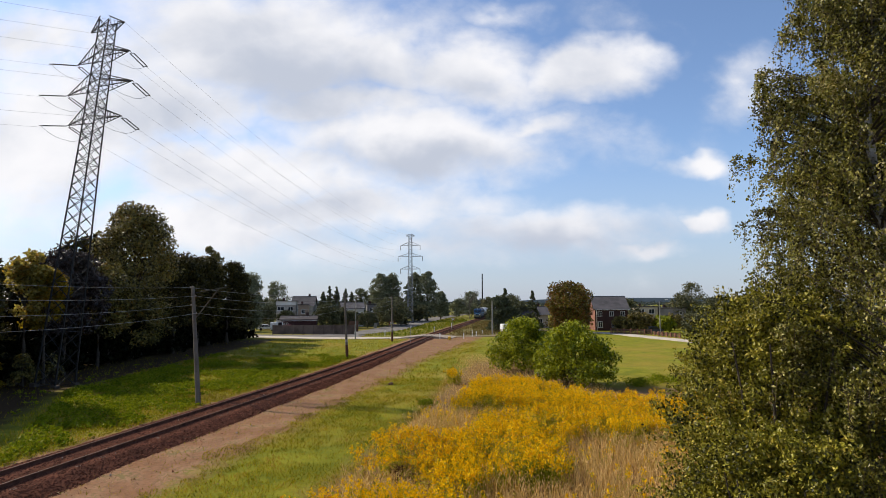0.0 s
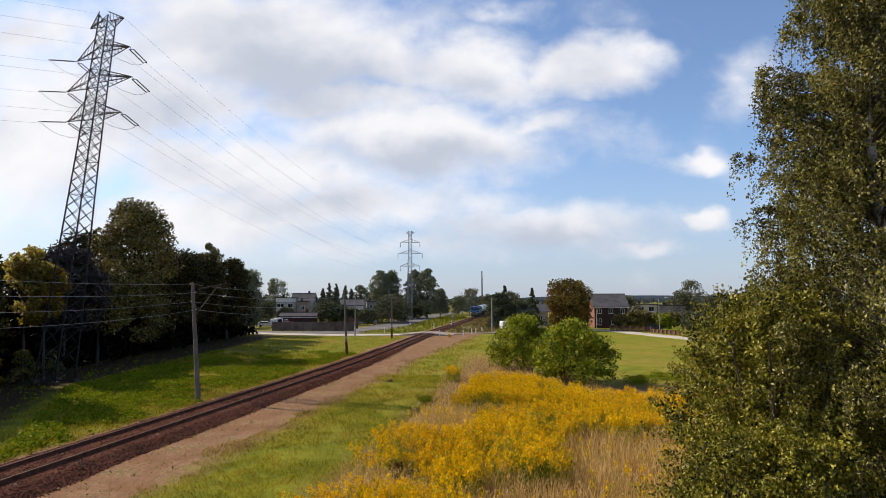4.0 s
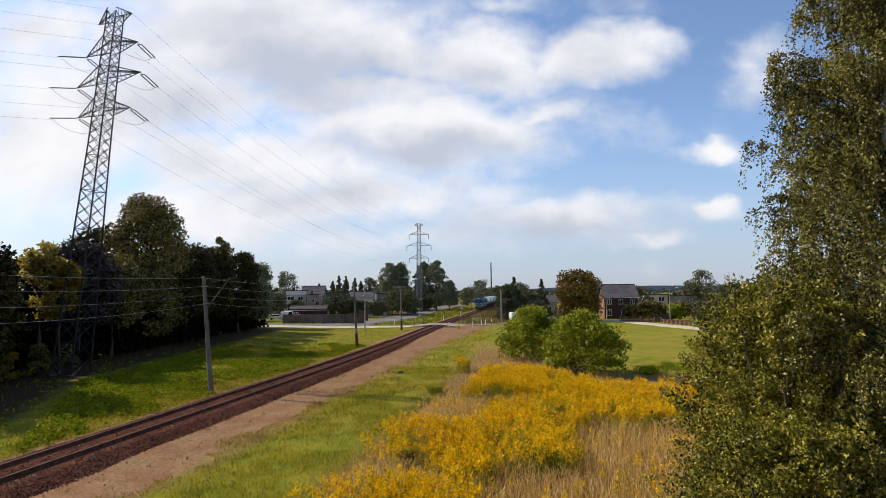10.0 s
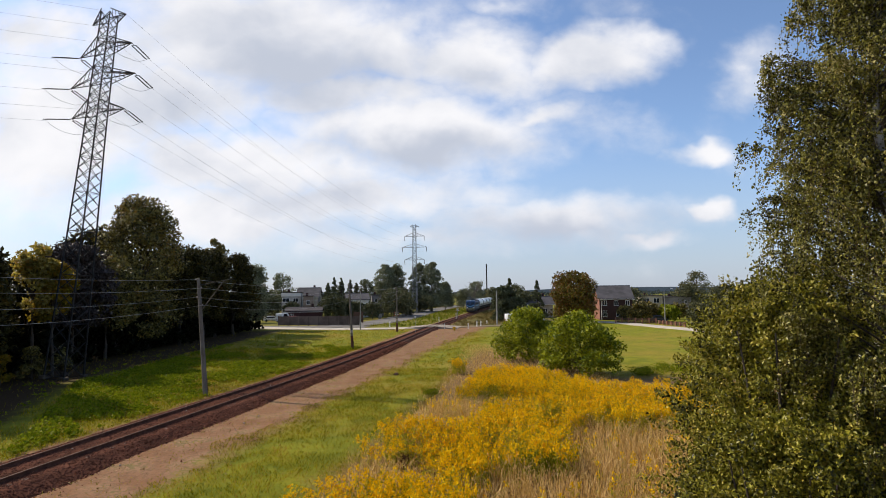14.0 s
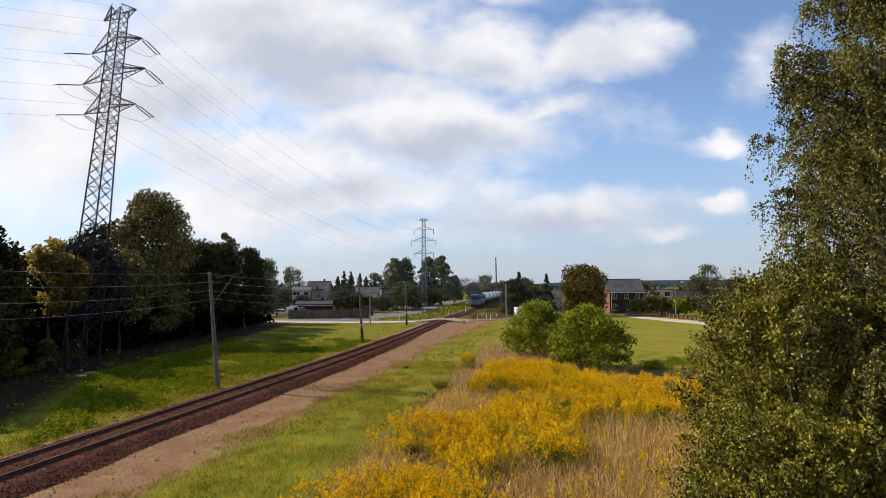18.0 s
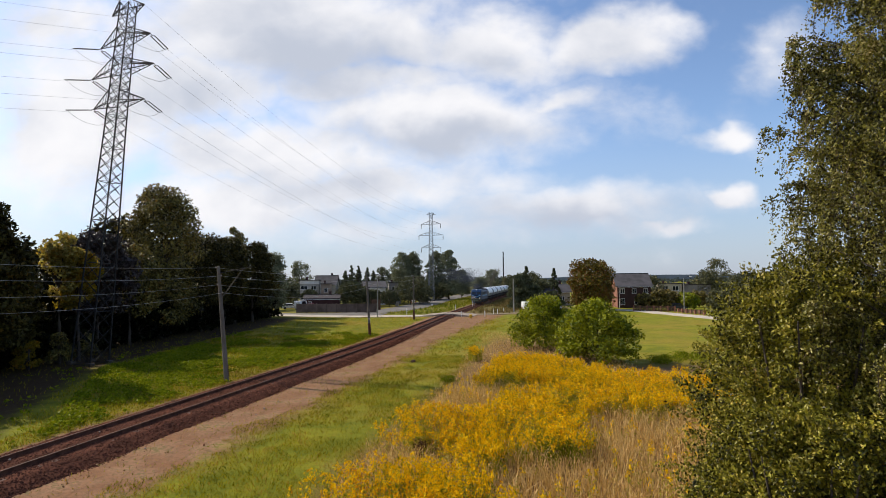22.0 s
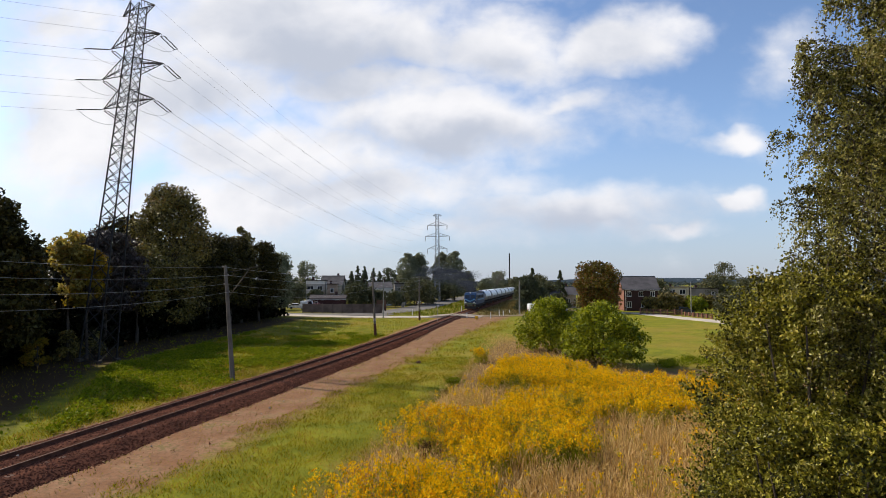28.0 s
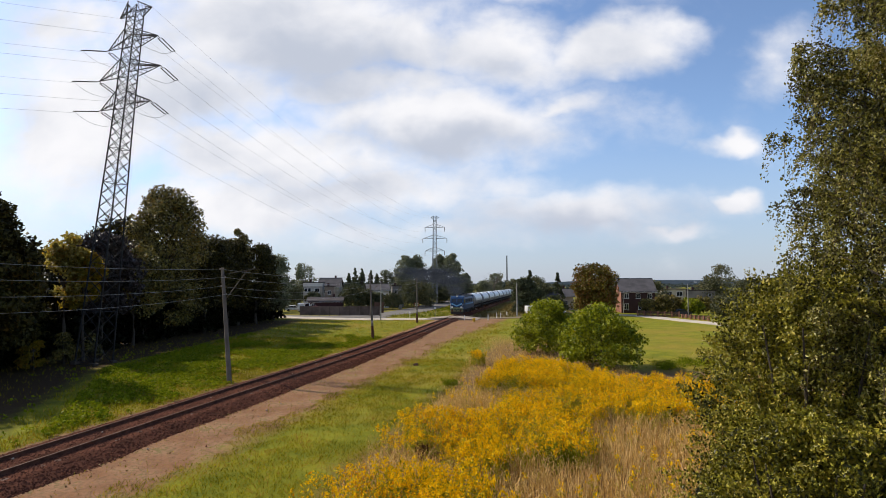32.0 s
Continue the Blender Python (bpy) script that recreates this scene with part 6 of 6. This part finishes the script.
def locomotive():
    top = empty("locomotive")
    shell = ((-1.45, 1.25), (-1.45, 3.35), (-1.3, 3.75), (-0.9, 4.05), (-0.4, 4.15), (0.4, 4.15), (0.9, 4.05), (1.3, 3.75), (1.45, 3.35), (1.45, 1.25))
    part("body", Geo().prism(shell, "y", 2.4, 14.6), BLUE, top, bevel=0.03)
    for way, y0 in ((1, 0.45), (-1, 16.55)):
        outline = ((y0, 1.25), (y0, 2.55), (y0 + way * 0.32, 3.55), (y0 + way * 0.75, 3.95), (y0 + way * 1.97, 4.06), (y0 + way * 1.97, 1.25))
        cab = part("cab", Geo().prism(outline, "x", -1.42, 1.42), BLUE, top, bevel=0.1)
        slope = pose(0, 0, 0, -way * 17.7, 0, 0)
        for s in (-1, 1):
            part("windscreen", Geo().box(s * 0.62, y0 + way * 0.155, 3.06, 1.0, 0.06, 0.72, slope), GLASS, cab, "dark windscreen pane")
            part("cab_side_window", Geo().box(s * 1.425, y0 + way * 1.25, 2.95, 0.04, 0.75, 0.65), GLASS, cab)
            part("chevron", Geo().box(s * 0.55, y0 - way * 0.02, 2.22, 1.25, 0.05, 0.26, pose(0, 0, 0, 0, -s * 24, 0)), LIGHT_BLUE, cab, "light blue chevron stripe")
            part("headlamp", Geo().tube([(s * 0.98, y0, 1.72), (s * 0.98, y0 - way * 0.08, 1.72)], 0.19, 12), LAMP_GLASS, cab)
            part("handrail", Geo().tube([(s * 1.3, y0 - way * 0.06, 1.4), (s * 1.3, y0 - way * 0.06, 2.5)], 0.02, 5), FRAME, cab)
        part("top_headlamp", Geo().tube([(0, y0 + way * 0.6, 4.0), (0, y0 + way * 0.4, 4.0)], 0.17, 12), LAMP_GLASS, cab)
        part("warning_band", Geo().box(0, y0 - way * 0.03, 1.5, 2.8, 0.06, 0.36), GREEN_YELLOW, cab, "faded yellow band above the buffer beam")
        part("buffer_beam", Geo().box(0, y0 + way * 0.15, 1.02, 2.75, 0.3, 0.4), GREEN_YELLOW, top, "faded yellow buffer beam", bevel=0.02)
        part("rail_guard", Geo().prism(((y0 - way * 0.05, 0.25), (y0 + way * 0.3, 0.25), (y0 + way * 0.3, 0.8), (y0, 0.8)), "x", -1.25, 1.25), UNDERFRAME, top)
        buffers(top, y0, -way)
    part("roof", Geo().prism(((-1.28, 3.79), (-0.9, 4.08), (-0.4, 4.19), (0.4, 4.19), (0.9, 4.08), (1.28, 3.79)), "y", 2.5, 14.5), ROOF_SOOT, top, "sooty dark roof")
    for y in (5.0, 7.0, 11.5):
        fan = part("roof_fan", Geo().tube([(0, y, 4.15), (0, y, 4.32)], 0.62, 16), ROOF_SOOT, top)
        part("fan_grille", Geo().box(0, y, 4.34, 1.1, 0.06, 0.03).box(0, y, 4.345, 0.06, 1.1, 0.03), GALVANISED, fan)
    part("exhaust_stack", Geo().box(0, 9.2, 4.3, 0.5, 0.9, 0.35), ROOF_SOOT, top)
    for s in (-1, 1):
        part("side_stripe", Geo().box(s * 1.455, 8.5, 2.3, 0.02, 12.0, 0.3), LIGHT_BLUE, top)
        for k in range(4):
            grille = part("side_grille", Geo().box(s * 1.46, 4.0 + 2.6 * k, 3.05, 0.03, 1.7, 0.65), ROOF_SOOT, top)
            for j in range(4):
                part("louvre", Geo().box(s * 1.48, 4.0 + 2.6 * k, 2.84 + 0.14 * j, 0.03, 1.65, 0.035), GALVANISED, grille)
        part("door", Geo().box(s * 1.46, 2.75, 2.35, 0.03, 0.7, 1.9), BLUE, top)
    part("frame_sill", Geo().box(0, 8.5, 1.12, 2.8, 15.6, 0.28), UNDERFRAME, top)
    part("fuel_tank", Geo().box(0, 8.5, 0.72, 2.5, 3.4, 0.75), UNDERFRAME, top, bevel=0.1)
    wheel = wheelset(0.525)
    wheels = bogie(top, 3.9, (-2.1, 0, 2.1), 0.525, 5.2, wheel) + bogie(top, 13.1, (-2.1, 0, 2.1), 0.525, 5.2, wheel)
    return tagged(top, "blue diesel locomotive with light blue chevrons pulling the train", "locomotive"), wheels


def tank_wagon():
    top = empty("tank_wagon")
    m = Matrix.Translation((0, 7.4, 2.78)) @ pose(0, 0, 0, 90, 0, 0)
    part("tank", Geo().lathe(((0.15, -6.98), (0.6, -6.9), (1.1, -6.7), (1.4, -6.4), (1.5, -6.0), (1.5, 6.0), (1.4, 6.4), (1.1, 6.7), (0.6, 6.9), (0.15, 6.98)), 24, m), WHITE_TANK, top, "grey lower shell of the tank", rounded=True)
    arc = [math.radians(a) for a in range(-6, 187, 8)]
    shield = Geo().add([(r * math.cos(a), y, 2.78 + r * math.sin(a)) for y in (1.5, 13.3) for r in (1.555, 1.58) for a in arc],
                       [(o + i, o + i + 1, o + len(arc) * 2 + i + 1, o + len(arc) * 2 + i) for o in (0, len(arc)) for i in range(len(arc) - 1)]
                       + [(o + i, o + i + 1, o + len(arc) + i + 1, o + len(arc) + i) for o in (0, 2 * len(arc)) for i in range(len(arc) - 1)])
    part("sun_shield", shield, SHIELD, top, "clean white sun shield over the tank")
    for s in (-1, 1):
        part("band", Geo().box(s * 1.5, 7.4, 2.78, 0.03, 12.0, 0.16), BAND, top, "faded band along the tank")
        part("side_sill", Geo().box(s * 1.1, 7.4, 1.12, 0.16, 14.0, 0.3), UNDERFRAME, top)
    part("centre_sill", Geo().box(0, 7.4, 1.1, 0.5, 14.0, 0.35), UNDERFRAME, top)
    for y in (1.9, 5.6, 9.2, 12.9):
        part("saddle", Geo().box(0, y, 1.42, 2.3, 0.3, 0.42), UNDERFRAME, top)
    dome = part("dome", Geo().tube([(0, 7.4, 4.12), (0, 7.4, 4.38)], [0.42, 0.38], 16), WHITE_TANK, top)
    part("dome_lid", Geo().tube([(0, 7.4, 4.38), (0, 7.4, 4.44)], 0.3, 14), GALVANISED, dome)
    part("walkway", Geo().box(0.55, 7.4, 4.18, 0.5, 3.0, 0.05), GALVANISED, top)
    ladder = Geo()
    for s in (-0.2, 0.2):
        ladder.tube([(1.46, 7.4 + s, 1.2), (1.5, 7.4 + s, 3.2), (0.9, 7.4 + s, 4.15)], 0.025, 5)
    for k in range(7):
        ladder.tube([(1.48, 7.2, 1.4 + 0.27 * k), (1.48, 7.6, 1.4 + 0.27 * k)], 0.018, 5)
    part("ladder", ladder, GALVANISED, top)
    for y, way in ((0.35, -1), (14.45, 1)):
        part("end_platform", Geo().box(0, y + 0.15 * -way, 1.25, 2.5, 0.5, 0.08), UNDERFRAME, top)
        part("end_beam", Geo().box(0, y, 1.05, 2.6, 0.2, 0.4), UNDERFRAME, top)
        rail_geo = Geo().tube([(-1.1, y, 1.25), (-1.1, y, 2.2), (1.1, y, 2.2), (1.1, y, 1.25)], 0.025, 5)
        part("handrail", rail_geo, GALVANISED, top)
        buffers(top, y, way)
    part("brake_cylinder", Geo().tube([(0.3, 5.0, 0.8), (0.3, 6.0, 0.8)], 0.2, 10), UNDERFRAME, top)
    wheel = wheelset(0.46)
    wheels = bogie(top, 2.6, (-0.9, 0.9), 0.46, 2.8, wheel) + bogie(top, 12.2, (-0.9, 0.9), 0.46, 2.8, wheel)
    return tagged(top, "white tank wagon on dark bogies in the train", "tank wagon", "tank wagons"), wheels


loco, LOCO_WHEELS = locomotive()
wagon, _ = tank_wagon()
TRAIN = [(loco, 0.0)] + [(wagon if k == 0 else copy_thing(wagon, Matrix.Identity(4)), 17.1 + 15.2 * k) for k in range(10)]


def train_front(t):
    return 216.0 - 2.65 * t - 0.018 * t * t


def train_pose(y):
    return Matrix.Translation((track_x(y), y, 0.40)) @ pose(0, 0, 0, 0, 0, track_angle(y + 7))


# Exhaust smoke: loose clouds of fine soot that leave the stack one after the other and drift off to the side.
def smoke_puff(radius, specks, seed):
    rng = np.random.default_rng(seed)
    d = np.clip(rng.normal(size=(specks, 3)) * np.array((0.5, 1.9, 0.45)) * radius * 0.55, (-1.25, -5.5, -1.1), (1.25, 5.5, 1.1))
    return tagged(part("smoke_puff", quad_mesh("smoke_puff", leaves(rng, d, 0.10, 0.0, 0.4, 0.9)), SOOT), "thin drifting puff of dark diesel exhaust smoke", "smoke", "exhaust smoke")


PUFFS = [(13.0 + 0.62 * k, smoke_puff(1.5 + 1.3 * ((k * 7) % 5) / 4, int((1200 + 400 * (k % 4)) * min(1.8, 0.5 + 0.06 * k)), 500 + k)) for k in range(30)]


def smoke_place(t, start, k):
    y = train_front(min(t, start))
    stack = train_pose(y) @ Vector((0, 8.5, 2.55))
    age = max(0.0, t - start)
    rise = 4.6 * (1 - math.exp(-age / 1.6)) + 0.16 * age
    drift = Vector((-1.75 * age * (0.75 + 0.08 * (k % 6)), 0.55 * age * (0.6 + 0.13 * (k % 4)) - 2.4 * (1 - math.exp(-age)), rise + 0.9 * (((k * 5) % 4) - 1.0) * min(1, age / 4)))
    return stack + drift


def motions():
    for thing, back in TRAIN:
        walk(thing, [(2.0 * k, train_pose(train_front(2.0 * k) + back)) for k in range(17)])
    for wheel, y, radius in LOCO_WHEELS:
        rows = []
        for k in range(161):
            turned = (216.0 - train_front(0.2 * k)) * 1.016 / radius
            rows.append((0.2 * k, Matrix.Translation((0, y, radius)) @ Matrix.Rotation(turned, 4, "X")))
        walk(wheel, rows)
    for k, (start, puff) in enumerate(PUFFS):
        rows = []
        for j in range(33):
            t = float(j)
            rows.append((t, Matrix.Translation(smoke_place(t, start, k)) @ pose(0, 0, 0, 0, 0, track_angle(180) + 96 * (1 - math.exp(-max(0, t - start) / 3.5)))))
        walk(puff, rows)


motions()
